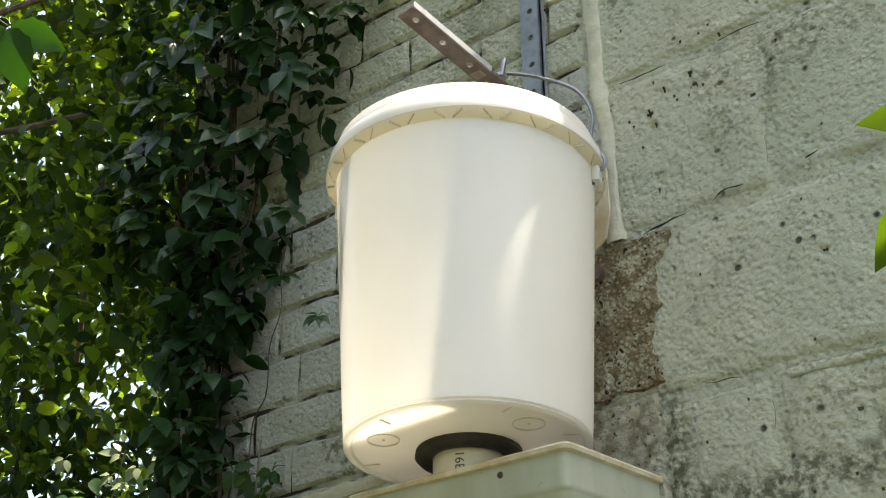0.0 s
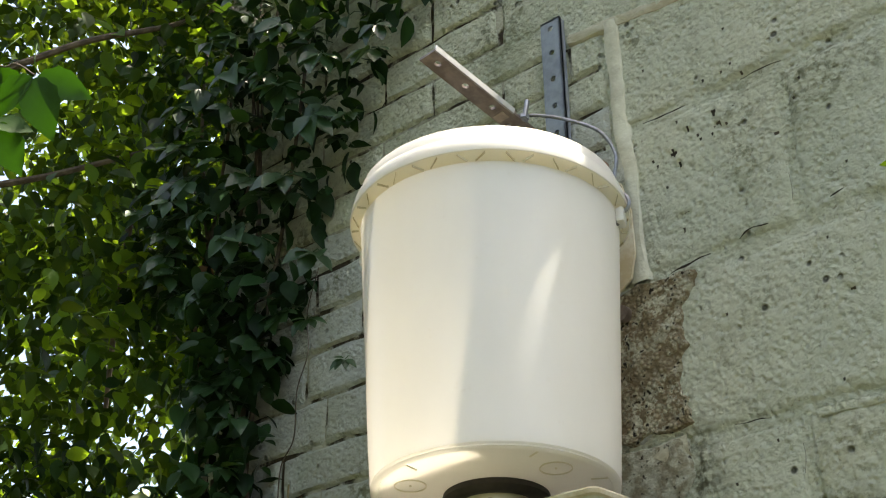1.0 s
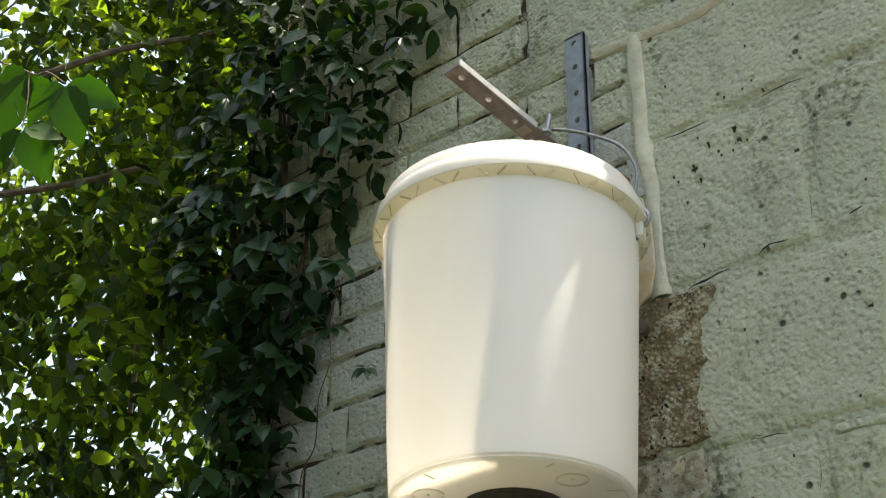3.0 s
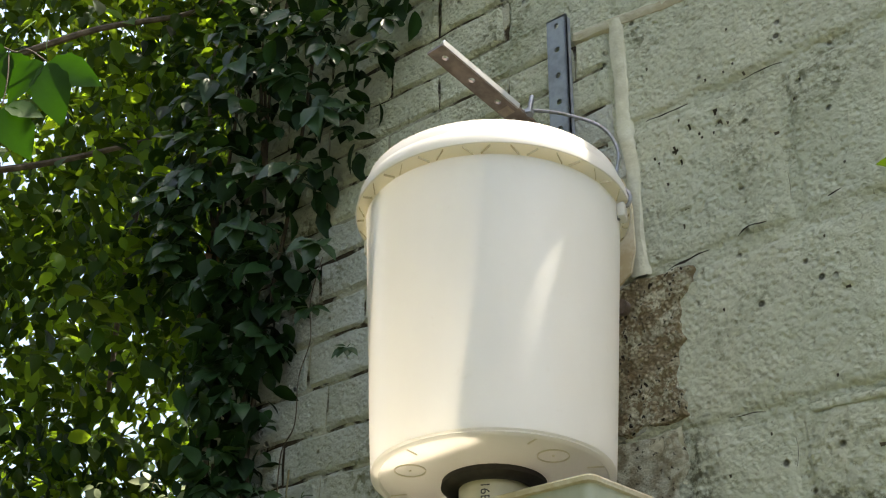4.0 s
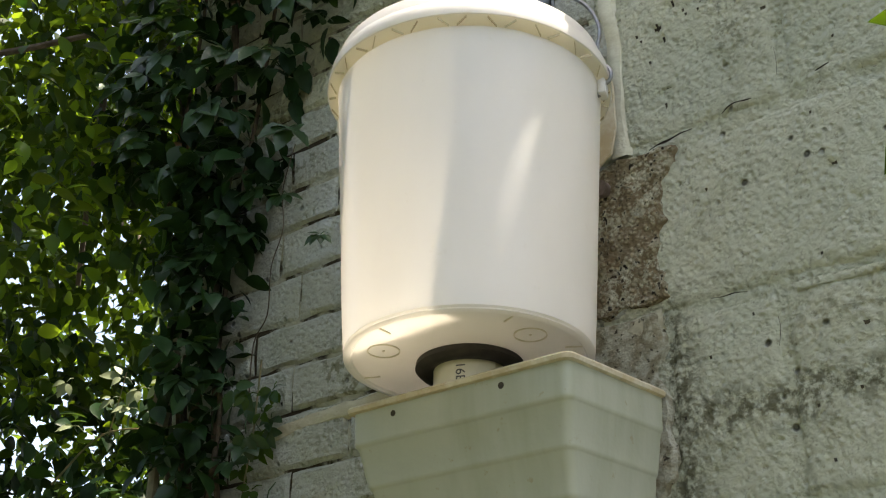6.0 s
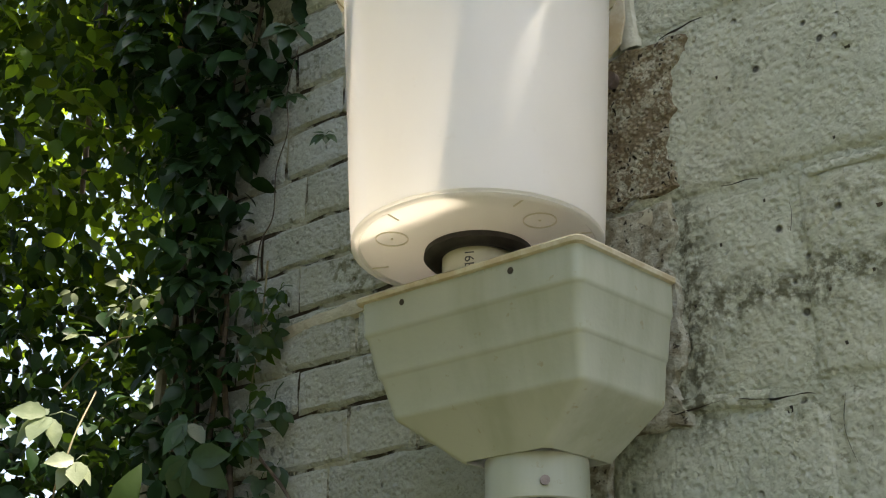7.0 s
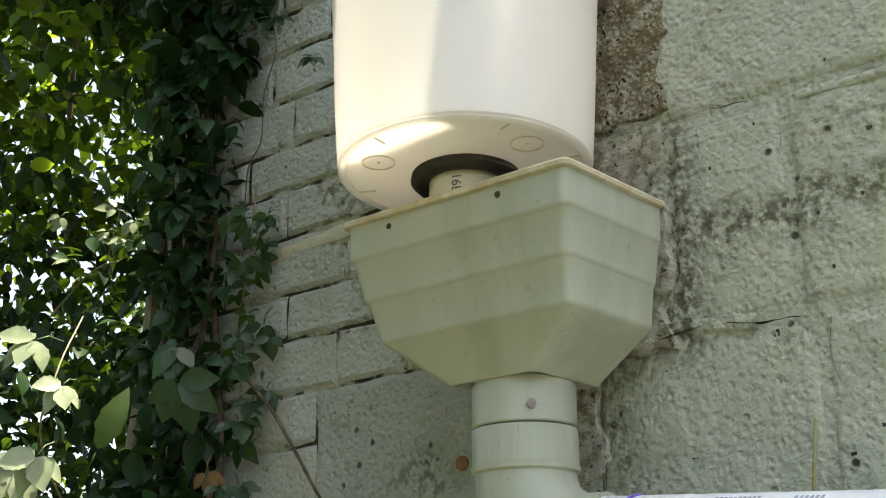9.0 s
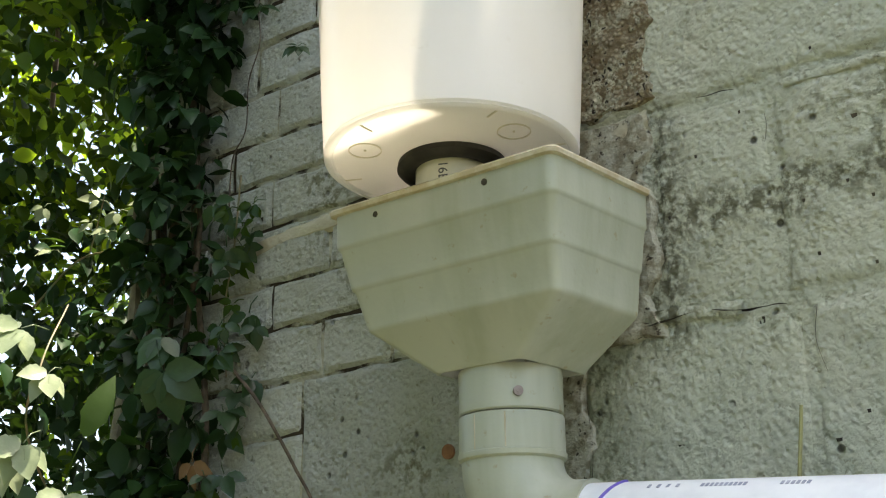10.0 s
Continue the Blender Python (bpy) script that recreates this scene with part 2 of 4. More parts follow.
def box(bm, lo, hi, bevel=0.0, seg=2):
    r = bmesh.ops.create_cube(bm, size=1)
    for v in r["verts"]:
        for i in range(3):
            v.co[i] = lo[i] if v.co[i] < 0 else hi[i]
    if bevel:
        edges = {e for v in r["verts"] for e in v.link_edges}
        bmesh.ops.bevel(bm, geom=list(edges), offset=bevel, segments=seg, affect="EDGES", profile=0.6)


def revolve(bm, profile, seg=96, close=False, centre=(0, 0), arc=(0, 360)):
    """Turns (radius, z) points round the z axis."""
    full = arc[1] - arc[0] >= 360
    n = seg if full else seg + 1
    rings = []
    for r, z in profile:
        rings.append([bm.verts.new((centre[0] + r * math.cos(a), centre[1] + r * math.sin(a), z))
                      for a in (radians(arc[0] + (arc[1] - arc[0]) * i / seg) for i in range(n))])
    pairs = list(zip(rings, rings[1:])) + ([(rings[-1], rings[0])] if close else [])
    for a, b in pairs:
        for i in range(n if full else n - 1):
            j = (i + 1) % n
            bm.faces.new((a[i], a[j], b[j], b[i]))
    return rings


def tube(bm, points, radii, seg=8):
    """A round tube along points."""
    pts = [Vector(p) for p in points]
    if isinstance(radii, (int, float)):
        radii = [radii] * len(pts)
    rings, side = [], None
    for i, p in enumerate(pts):
        d = (pts[min(i + 1, len(pts) - 1)] - pts[max(i - 1, 0)]).normalized()
        if side is None:
            side = d.orthogonal().normalized()
        side = (side - d * side.dot(d)).normalized()
        up = d.cross(side)
        rings.append([bm.verts.new(p + radii[i] * (math.cos(a) * side + math.sin(a) * up))
                      for a in (2 * math.pi * k / seg for k in range(seg))])
    for a, b in zip(rings, rings[1:]):
        for k in range(seg):
            bm.faces.new((a[k], a[(k + 1) % seg], b[(k + 1) % seg], b[k]))
    bm.faces.new(rings[0][::-1])
    bm.faces.new(rings[-1])


def smooth_line(points, steps=6):
    """Catmull-Rom line through points."""
    p = [Vector(q) for q in points]
    p = [2 * p[0] - p[1], *p, 2 * p[-1] - p[-2]]
    out = []
    for i in range(1, len(p) - 2):
        for k in range(steps):
            t = k / steps
            out.append(0.5 * (2 * p[i] + (p[i + 1] - p[i - 1]) * t + (2 * p[i - 1] - 5 * p[i] + 4 * p[i + 1] - p[i + 2]) * t * t
                              + (3 * p[i] - p[i - 1] - 3 * p[i + 1] + p[i + 2]) * t ** 3))
    return out + [p[-2]]


def disc(bm, c, normal, r, depth, seg=14):
    """A short round plug, its outer face at c."""
    rot = Vector((0, 0, 1)).rotation_difference(Vector(normal)).to_matrix().to_4x4()
    m = Matrix.Translation(Vector(c) - Vector(normal).normalized() * depth / 2) @ rot
    bmesh.ops.create_cone(bm, cap_ends=True, segments=seg, radius1=r, radius2=r, depth=depth, matrix=m)


# ---- wall ----
WALL_LEFT, WALL_RIGHT, WALL_TOP, GROUND = -0.79, 3.2, 1.055, -1.75
bm = bmesh.new()
box(bm, (WALL_LEFT, 0.0055, GROUND), (WALL_RIGHT, 0.15, WALL_TOP))
wall = part("wall_main", bm, MAT_MORTAR, None, smooth=False)
tagged(wall, "pale painted masonry wall of blocks and bricks, stained", "wall", kind="structure")

bm = bmesh.new()
bmesh.ops.create_grid(bm, x_segments=40, y_segments=40, size=60)
for v in bm.verts:
    v.co.z = GROUND + 0.05 * noise.noise(v.co * 0.4)
ground = part("ground", bm, MAT_SOIL)
tagged(ground, "dark garden soil and thin grass beside the wall", "ground", kind="structure")


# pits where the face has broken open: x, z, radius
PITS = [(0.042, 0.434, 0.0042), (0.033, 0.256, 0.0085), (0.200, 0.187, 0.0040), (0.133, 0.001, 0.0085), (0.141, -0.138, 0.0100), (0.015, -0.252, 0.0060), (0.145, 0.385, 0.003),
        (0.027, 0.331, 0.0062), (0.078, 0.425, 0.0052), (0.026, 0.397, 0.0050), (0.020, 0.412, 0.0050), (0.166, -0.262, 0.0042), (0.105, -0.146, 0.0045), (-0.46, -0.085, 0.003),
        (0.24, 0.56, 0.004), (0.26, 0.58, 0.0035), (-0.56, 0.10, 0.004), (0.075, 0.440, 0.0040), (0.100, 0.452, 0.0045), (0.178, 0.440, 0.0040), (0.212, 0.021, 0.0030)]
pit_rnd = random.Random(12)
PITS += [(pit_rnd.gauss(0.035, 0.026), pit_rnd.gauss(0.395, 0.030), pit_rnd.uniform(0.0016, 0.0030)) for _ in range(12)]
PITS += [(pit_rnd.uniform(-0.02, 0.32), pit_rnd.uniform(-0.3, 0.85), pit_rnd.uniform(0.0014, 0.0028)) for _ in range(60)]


def masonry(name, x0, x1, z0, z1, depth, material, step, rough, seed, tilt=0.0, edge=0.0035):
    """One block or brick: an uneven, worn front with rounded edges and open pits, running back into the wall."""
    nx, nz = max(4, round((x1 - x0) / step)), max(3, round((z1 - z0) / step))
    bm = bmesh.new()
    off = Vector((seed * 3.7, seed * 1.3, seed * 0.7))
    pits = [p for p in PITS if x0 < p[0] < x1 and z0 < p[1] < z1] if step < 0.01 else []
    grid, deep = [], set()
    for j in range(nz + 1):
        row = []
        for i in range(nx + 1):
            u, w = i / nx, j / nz
            x, z = x0 + (x1 - x0) * u, z0 + (z1 - z0) * w
            d = min(x - x0, x1 - x, z - z0, z1 - z)
            q = Vector((x, 0, z))
            lump = noise.noise(q * 12 + off)
            lift = rough * (0.9 * lump + 0.45 * noise.noise(q * 45 + off) + (0.25 + 0.35 * max(0, lump)) * noise.noise(q * 130 + off))
            worn = edge * (1 + 0.6 * noise.noise(q * 20 + off * 3))
            fall = max(0.0, 1 - d / worn) ** 2 * depth
            for px, pz, r in pits:
                dx, dz = x - px, z - pz
                if abs(dx) < 2.2 * r and abs(dz) < 2.2 * r:
                    k = math.hypot(dx, dz) / (r * (1 + 0.55 * noise.noise(q * 160 + off)))
                    if k < 1.35:
                        fall += 0.9 * r * (1 - (k / 1.35) ** 2)
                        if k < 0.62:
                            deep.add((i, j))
            wob = 0.0035 * noise.noise(q * 25 + off * 2) if d < 1e-6 else 0
            row.append(bm.verts.new((x + wob, -lift + fall + tilt * (u - 0.5), z + wob)))
        grid.append(row)
    for j in range(nz):
        for i in range(nx):
            face = bm.faces.new((grid[j][i], grid[j][i + 1], grid[j + 1][i + 1], grid[j + 1][i]))
            # deepest pit faces turn dark: shade and dirt put into their colour
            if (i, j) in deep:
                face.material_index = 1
    rim = grid[0] + [r[-1] for r in grid[1:]] + grid[-1][-2::-1] + [r[0] for r in grid[-2:0:-1]]
    back = [bm.verts.new((v.co.x, 0.03, v.co.z)) for v in rim]
    for k in range(len(rim)):
        m = (k + 1) % len(rim)
        bm.faces.new((rim[m], rim[k], back[k], back[m]))
    ob = part(name, bm, material, wall)
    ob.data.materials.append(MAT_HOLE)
    return ob


# the paint runs on over the mortar between the blocks
bm = bmesh.new()
bmesh.ops.create_grid(bm, x_segments=170, y_segments=240, size=0.5)
for v in bm.verts:
    x, z = -0.07 + (v.co.x + 0.5) * 0.72, -0.55 + (v.co.y + 0.5) * 1.60
    v.co = (x, 0.0036 - 0.0022 * noise.noise(Vector((x, 0, z)) * 22) - 0.0012 * noise.noise(Vector((x, 5, z)) * 70), z)
bmesh.ops.reverse_faces(bm, faces=bm.faces)
part("painted_joint", bm, MAT_BLOCK, wall)

# block courses: bottom, top, upright joints (the courses rise a little to one side)
BLOCKS = [
    (0.660, 0.860, (-0.22, 0.10, 0.50, 0.90)), (0.470, 0.655, (-0.05, 0.36, 0.76)),
    (0.275, 0.465, (-0.04, 0.158, 0.56)), (0.082, 0.270, (-0.06, 0.33, 0.73)),
    (-0.128, 0.078, (0.004, 0.130, 0.52)), (-0.335, -0.133, (-0.092, 0.148, 0.55)),
    (-0.54, -0.34, (-0.10, 0.30, 0.70)), (0.865, 1.05, (-0.30, 0.0, 0.40, 0.80)),
]
for k, (z0, z1, xs) in enumerate(BLOCKS):
    for i, (a, b) in enumerate(zip(xs, xs[1:])):
        masonry("block", a + 0.0025, b - 0.0025, z0 + 0.002, z1 - 0.002, 0.0072, MAT_BLOCK, 0.0030, 0.0032, k * 5 + i + 1, 0.0, 0.012)
# plainer blocks out to the wall's far end and down to the ground
for k, (z0, z1, xs) in enumerate(BLOCKS):
    x = xs[-1]
    while x < WALL_RIGHT - 0.05:
        b = min(x + 0.4, WALL_RIGHT)
        masonry("block", x + 0.0025, b - 0.0025, z0 + 0.003, z1 - 0.003, 0.0045, MAT_BLOCK, 0.012, 0.003, k * 13 + round(x * 10))
        x = b
for k in range(6):
    z1 = -0.545 - 0.2 * k
    x = WALL_LEFT - (0.2 if k % 2 else 0.0)
    while x < WALL_RIGHT - 0.05:
        b = min(x + 0.4, WALL_RIGHT)
        masonry("block", max(x, WALL_LEFT) + 0.0025, b - 0.0025, z1 - 0.197, z1 - 0.003, 0.0045, MAT_BLOCK, 0.03, 0.003, k * 17 + round(x * 10))
        x = b
# brick courses beside them
LEVELS = (-0.48, -0.405, -0.33, -0.255, -0.175, -0.111, -0.044, 0.014, 0.088, 0.150, 0.209, 0.275, 0.342, 0.400, 0.46, 0.515, 0.57, 0.623, 0.681, 0.745, 0.82, 0.90, 0.98, 1.05)
# an upright joint of each course
ANCHOR = (-0.60, -0.66, -0.60, -0.66, -0.60, -0.450, -0.537, -0.44, -0.541, -0.40, -0.534, -0.573, -0.47, -0.56, -0.45, -0.34, -0.22, -0.34, -0.216, -0.34, -0.45, -0.34, -0.45)
for k, (z0, z1) in enumerate(zip(LEVELS, LEVELS[1:])):
    right = -0.06 if z0 > 0.4 else (-0.10 if z0 < -0.1 else -0.03)
    if z0 > 0.65:
        right = -0.225 if z0 < 0.8 else -0.31
    end = -0.482 if z1 < -0.1 else right
    x = ANCHOR[k]
    while x > WALL_LEFT + 0.17:
        x -= 0.215
    xs = [WALL_LEFT + 0.004]
    while x < end - 0.05:
        if x > WALL_LEFT + 0.05:
            xs.append(x)
        x += 0.215 if random.random() < 0.7 or x < ANCHOR[k] - 0.01 else 0.108
    xs.append(end)
    for i, (a, b) in enumerate(zip(xs, xs[1:])):
        # only the courses below 0.5 m take the shade-darkened brick colour
        masonry("brick", a + 0.0022, b - 0.0022, z0 + 0.0022, z1 - 0.0022, 0.0050, MAT_BLOCK if z0 > 0.5 else MAT_BRICK_SHADED, 0.005, 0.0022, k * 9 + i + 50, random.uniform(-0.003, 0.003), 0.005)


masonry("block", -0.480, -0.099, -0.50, -0.113, 0.004, MAT_RENDER, 0.006, 0.0032, 77)


def smear(name, points, width, thick, material, label, seed=0, y=0.0):
    """A lumpy strip of mortar along a joint."""
    line = smooth_line([(x, y, z) for x, z in points], 10)
    if abs(line[-1].x - line[0].x) > 0.1:
        line = [p + Vector((0, 0, 0.004 * noise.noise(p * 18) - 0.007)) for p in line]
    bm = bmesh.new()
    rows = []
    for i, p in enumerate(line):
        d = (line[min(i + 1, len(line) - 1)] - line[max(i - 1, 0)]).normalized()
        side = Vector((-d.z, 0, d.x))
        row = []
        for k in range(7):
            s = (k - 3) / 3
            w = width * (1 + 0.35 * noise.noise(p * 30 + Vector((seed, s, 0))))
            lift = thick * (1 - s * s) * (1 + 0.5 * noise.noise(p * 45 + Vector((s, seed, 0)))) - (0.006 if abs(s) > 0.9 else 0)
            row.append(bm.verts.new(p + side * s * w / 2 + Vector((0, -lift, 0))))
        rows.append(row)
    for a, b in zip(rows, rows[1:]):
        for k in range(6):
            bm.faces.new((a[k], a[k + 1], b[k + 1], b[k]))
    return part(name, bm, material, wall, label)


smear("mortar_strip", ((-0.047, 0.628), (-0.045, 0.55), (-0.044, 0.47), (-0.036, 0.42), (-0.038, 0.34), (-0.034, 0.272)), 0.026, 0.0042, MAT_CREAM, "thick smeared mortar down an upright joint", 1)
smear("mortar_strip", ((-0.11, 0.640), (-0.05, 0.634), (0.03, 0.624), (0.12, 0.632)), 0.020, 0.0024, MAT_PLASTER, "", 2)
smear("mortar_strip", ((0.150, 0.083), (0.19, 0.080), (0.25, 0.078), (0.4, 0.074)), 0.012, 0.0030, MAT_BLOCK, "", 6)
smear("mortar_strip", ((-0.06, -0.118), (0.0, -0.116), (0.05, -0.118), (0.09, -0.122)), 0.018, 0.0024, MAT_BLOCK, "", 8)


def crack(points, width, seed):
    """A thin broken line of open joint, wider and narrower along its length."""
    line = smooth_line([(x, 0, z) for x, z in points], 12)
    bm = bmesh.new()
    rows = []
    for i, p in enumerate(line):
        t = i / (len(line) - 1)
        w = width * (0.25 + math.sin(math.pi * t)) * max(0.12, 0.7 + 1.1 * noise.noise(p * 60 + Vector((seed, 0, 0))))
        p = p + Vector((0, 0, 0.0035 * noise.noise(p * 45 + Vector((0, seed, 0)))))
        rows.append([bm.verts.new(p + Vector((0, y, s * w / 2))) for s, y in ((-1, -0.0030), (0, -0.0022), (1, -0.0030))])
    for a, b in zip(rows, rows[1:]):
        for k in range(2):
            bm.faces.new((a[k], b[k], b[k + 1], a[k + 1]))
    bmesh.ops.solidify(bm, geom=bm.faces[:], thickness=0.004)
    part("crack", bm, MAT_HOLE, wall)


for n, (pts, w) in enumerate(((((-0.012, 0.464), (0.02, 0.4645), (0.045, 0.465)), 0.0022), (((0.115, 0.467), (0.14, 0.468), (0.165, 0.469)), 0.0020), (((0.002, 0.268), (0.025, 0.273), (0.055, 0.276)), 0.0028),
                              (((0.09, 0.281), (0.10, 0.286), (0.125, 0.287)), 0.0024), (((0.155, 0.300), (0.156, 0.315), (0.155, 0.335)), 0.0022), (((0.195, 0.290), (0.21, 0.294)), 0.0022),
                              (((0.06, 0.085), (0.085, 0.083), (0.10, 0.082)), 0.0014), (((0.06, -0.128), (0.10, -0.133), (0.135, -0.136)), 0.0018), (((-0.03, -0.131), (0.01, -0.128), (0.04, -0.126)), 0.0014),
                              (((0.162, -0.140), (0.158, -0.17), (0.166, -0.20)), 0.0014), (((-0.082, -0.20), (-0.078, -0.24), (-0.083, -0.29)), 0.0024), (((0.127, 0.020), (0.130, 0.035), (0.129, 0.05)), 0.0016))):
    crack(pts, w, n * 3.1)
smear("mortar_strip", ((-0.62, 0.070), (-0.56, 0.073), (-0.50, 0.079), (-0.44, 0.079), (-0.36, 0.085)), 0.022, 0.0022, MAT_PLASTER, "sandy mortar squeezed from a joint", 9)

# bare patch where the paint has come away
def bare_patch(z0, z1, x0, x1, flare, material, label, seed, proud=0.005):
    """Where the paint has come away: a crumbly face with a ragged edge."""
    bm = bmesh.new()
    rows = []
    for j in range(61):
        z = z0 + (z1 - z0) * j / 60
        right = x1 + 0.014 * noise.noise(Vector((seed, 0, z * 24))) + 0.008 * noise.noise(Vector((seed, 3, z * 90))) + flare * max(0, (j - 36) / 24)
        row = []
        for i in range(34):
            x = x0 + (right - x0) * i / 33
            q = Vector((x, seed, z))
            lift = proud + 0.003 * noise.noise(q * 55) + 0.002 * noise.noise(q * 150)
            if i == 33 or j in (0, 60):
                lift = -0.006
            row.append(bm.verts.new((x + 0.003 * noise.noise(q * 90), -lift, z + 0.006 * noise.noise(Vector((x * 40, seed, j // 60))) + 0.002 * noise.noise(q * 80 + Vector((4, 0, 0))))))
        rows.append(row)
    for a, b in zip(rows, rows[1:]):
        for i in range(33):
            bm.faces.new((a[i], a[i + 1], b[i + 1], b[i]))
    part("bare_patch", bm, material, wall, label)


bare_patch(0.095, 0.268, -0.13, 0.010, 0.026, MAT_BARE, "rough brown bare concrete patch", 3)
bare_patch(-0.145, 0.088, -0.13, 0.004, 0.0, MAT_CRUMBLE, "pale crumbling render", 8, 0.003)
bare_patch(-0.32, -0.14, -0.16, -0.082, 0.0, MAT_CRUMBLE, "", 14, 0.003)
smear("mortar_strip", ((-0.10, 0.075), (-0.05, 0.080), (-0.01, 0.084), (0.004, 0.086)), 0.030, 0.002, MAT_PLASTER, "sandy yellow mortar joint", 15)


bm = bmesh.new()
disc(bm, (-0.258, -0.0035, -0.222), (0, -1, 0), 0.008, 0.01)
part("rusty_plug", bm, MAT_RUST, wall, "rusty plugged hole")
bm = bmesh.new()
disc(bm, (-0.056, -0.013, 0.239), (0, -1, 0), 0.009, 0.012)
part("bolt_head", bm, MAT_IRON, wall, "grey anchor bolt head")

# ---- hopper ----
hopper = thing("rainwater_hopper", "cream plastic rainwater hopper with stepped bands, weathered", "rainwater hopper", at=(-0.102, -0.05, -0.254))
HO = Matrix.Translation((0.102, 0.05, 0.254))


def rounded_ring(bm, x0, x1, y0, y1, z, r, back_round=0.002):
    pts = []
    for cx, cy, a0, rr in ((x1 - r, y0 + r, -90, r), (x1 - back_round, y1 - back_round, 0, back_round), (x0 + back_round, y1 - back_round, 90, back_round), (x0 + r, y0 + r, 180, r)):
        for k in range(6):
            a = radians(a0 + 18 * k)
            pts.append(bm.verts.new((cx + rr * math.cos(a), cy + rr * math.sin(a), z)))
    return pts


def loft(bm, rings, close=True):
    for a, b in zip(rings, rings[1:]):
        n = len(a)
        for k in range(n):
            bm.faces.new((a[k], b[k], b[(k + 1) % n], a[(k + 1) % n]))


BACK = -0.050
bm = bmesh.new()
# x0, x1, front, z: each band leans in, then steps back out a little at the lip
SECTIONS = ((-0.2345, 0.0262, -0.2010, -0.018), (-0.2352, 0.0250, -0.1995, -0.0500), (-0.2350, 0.0247, -0.1990, -0.0525), (-0.2338, 0.0236, -0.1976, -0.0542), (-0.2326, 0.0226, -0.1962, -0.0560),
            (-0.2262, 0.0172, -0.1890, -0.0905), (-0.2256, 0.0168, -0.1885, -0.0928), (-0.2242, 0.0156, -0.1870, -0.0944), (-0.2228, 0.0146, -0.1856, -0.0962),
            (-0.2152, 0.0108, -0.1775, -0.1300), (-0.2145, 0.0104, -0.1770, -0.1322), (-0.2128, 0.0092, -0.1752, -0.1345), (-0.2105, 0.0074, -0.1730, -0.1362), (-0.159, -0.0465, -0.1525, -0.1745), (-0.1545, -0.0508, -0.1492, -0.1785))
rings = [rounded_ring(bm, a, b, f, BACK, z, 0.010) for a, b, f, z in SECTIONS]
inner = [rounded_ring(bm, a + 0.003, b - 0.003, f + 0.003, BACK - 0.003, z, 0.009) for a, b, f, z in SECTIONS[::-1]]
loft(bm, rings + inner + [rings[0]])
bm.transform(HO)
hopper_body = part("body", bm, MAT_HOPPER, hopper)
bm = bmesh.new()
lip = [rounded_ring(bm, a, b, f, BACK, z, 0.009) for a, b, f, z in (
    (-0.2345, 0.0262, -0.2010, -0.0210), (-0.2385, 0.0302, -0.2052, -0.0202), (-0.2395, 0.0310, -0.2062, -0.0165), (-0.2380, 0.0296, -0.2048, -0.0145), (-0.2310, 0.0228, -0.1980, -0.0145), (-0.2310, 0.0228, -0.1980, -0.0210))]
loft(bm, lip + [lip[0]])
bm.transform(HO)
part("rim", bm, MAT_GRIME, hopper, "grimy turned-out rim")
for x, r in ((-0.0480, 0.0032), (-0.1787, 0.0030)):
    bm = bmesh.new()
    disc(bm, (x, -0.2010, -0.0295), (0, -1, 0), r, 0.004)
    bm.transform(HO)
    part("screw_hole", bm, MAT_HOLE, hopper, "small dark drilled hole")
PIPE = (-0.102, -0.0985)
bm = bmesh.new()
revolve(bm, ((0.0480, -0.1775), (0.0485, -0.1795), (0.0482, -0.2170), (0.0465, -0.2185), (0.043, -0.2185), (0.043, -0.1775)), 64, True, PIPE)
bm.transform(HO)
part("spout", bm, MAT_HOPPER, hopper, "round outlet spout")
SCREW_DIR = Vector((0.70, -0.71, 0)).normalized()
SCREW = Vector((*PIPE, -0.204)) + SCREW_DIR * 0.0515
bm = bmesh.new()
disc(bm, SCREW, SCREW_DIR, 0.0045, 0.006)
disc(bm, SCREW + SCREW_DIR * 0.0008, SCREW_DIR, 0.002, 0.003)
bm.transform(HO)
part("screw", bm, MAT_IRON, hopper, "small grey screw")

# ---- elbow and pipes below the hopper ----
elbow = thing("pipe_elbow", "cream plastic downpipe elbow with a collar below the hopper", "pipe elbow", at=(-0.102, -0.0985, -0.254))
EL = Matrix.Translation((0.102, 0.0985, 0.254))
bm = bmesh.new()
revolve(bm, ((0.0440, -0.2203), (0.0482, -0.2203), (0.0488, -0.2218), (0.0488, -0.2540), (0.0500, -0.2545), (0.0495, -0.2590), (0.0470, -0.2610), (0.0440, -0.2610)), 64, True, PIPE)
bm.transform(EL)
part("collar", bm, MAT_HOPPER, elbow)
bm = bmesh.new()
line = [Vector((PIPE[0], PIPE[1], -0.255))]
for k in range(13):
    a = radians(90 * k / 12)
    line.append(Vector((PIPE[0] + 0.066 * (1 - math.cos(a)), PIPE[1] + 0.012 * (1 - math.cos(a)), -0.262 - 0.066 * math.sin(a))))
line.append(line[-1] + Vector((0.014, 0.002, 0)))
tube(bm, line, 0.0465, 40)
bm.transform(EL)
part("bend", bm, MAT_HOPPER, elbow)
for ang in (-72, -108):
    bm = bmesh.new()
    a = radians(ang + 12)
    c = Vector((PIPE[0] + 0.0488 * math.cos(a), PIPE[1] + 0.0488 * math.sin(a), 0))
    box(bm, (c.x - 0.0005, c.y - 0.0005, -0.2530), (c.x + 0.0005, c.y + 0.0008, -0.2220))
    bm.transform(EL)
    part("mould_seam", bm, MAT_GRIME, elbow, "thin mould seam")
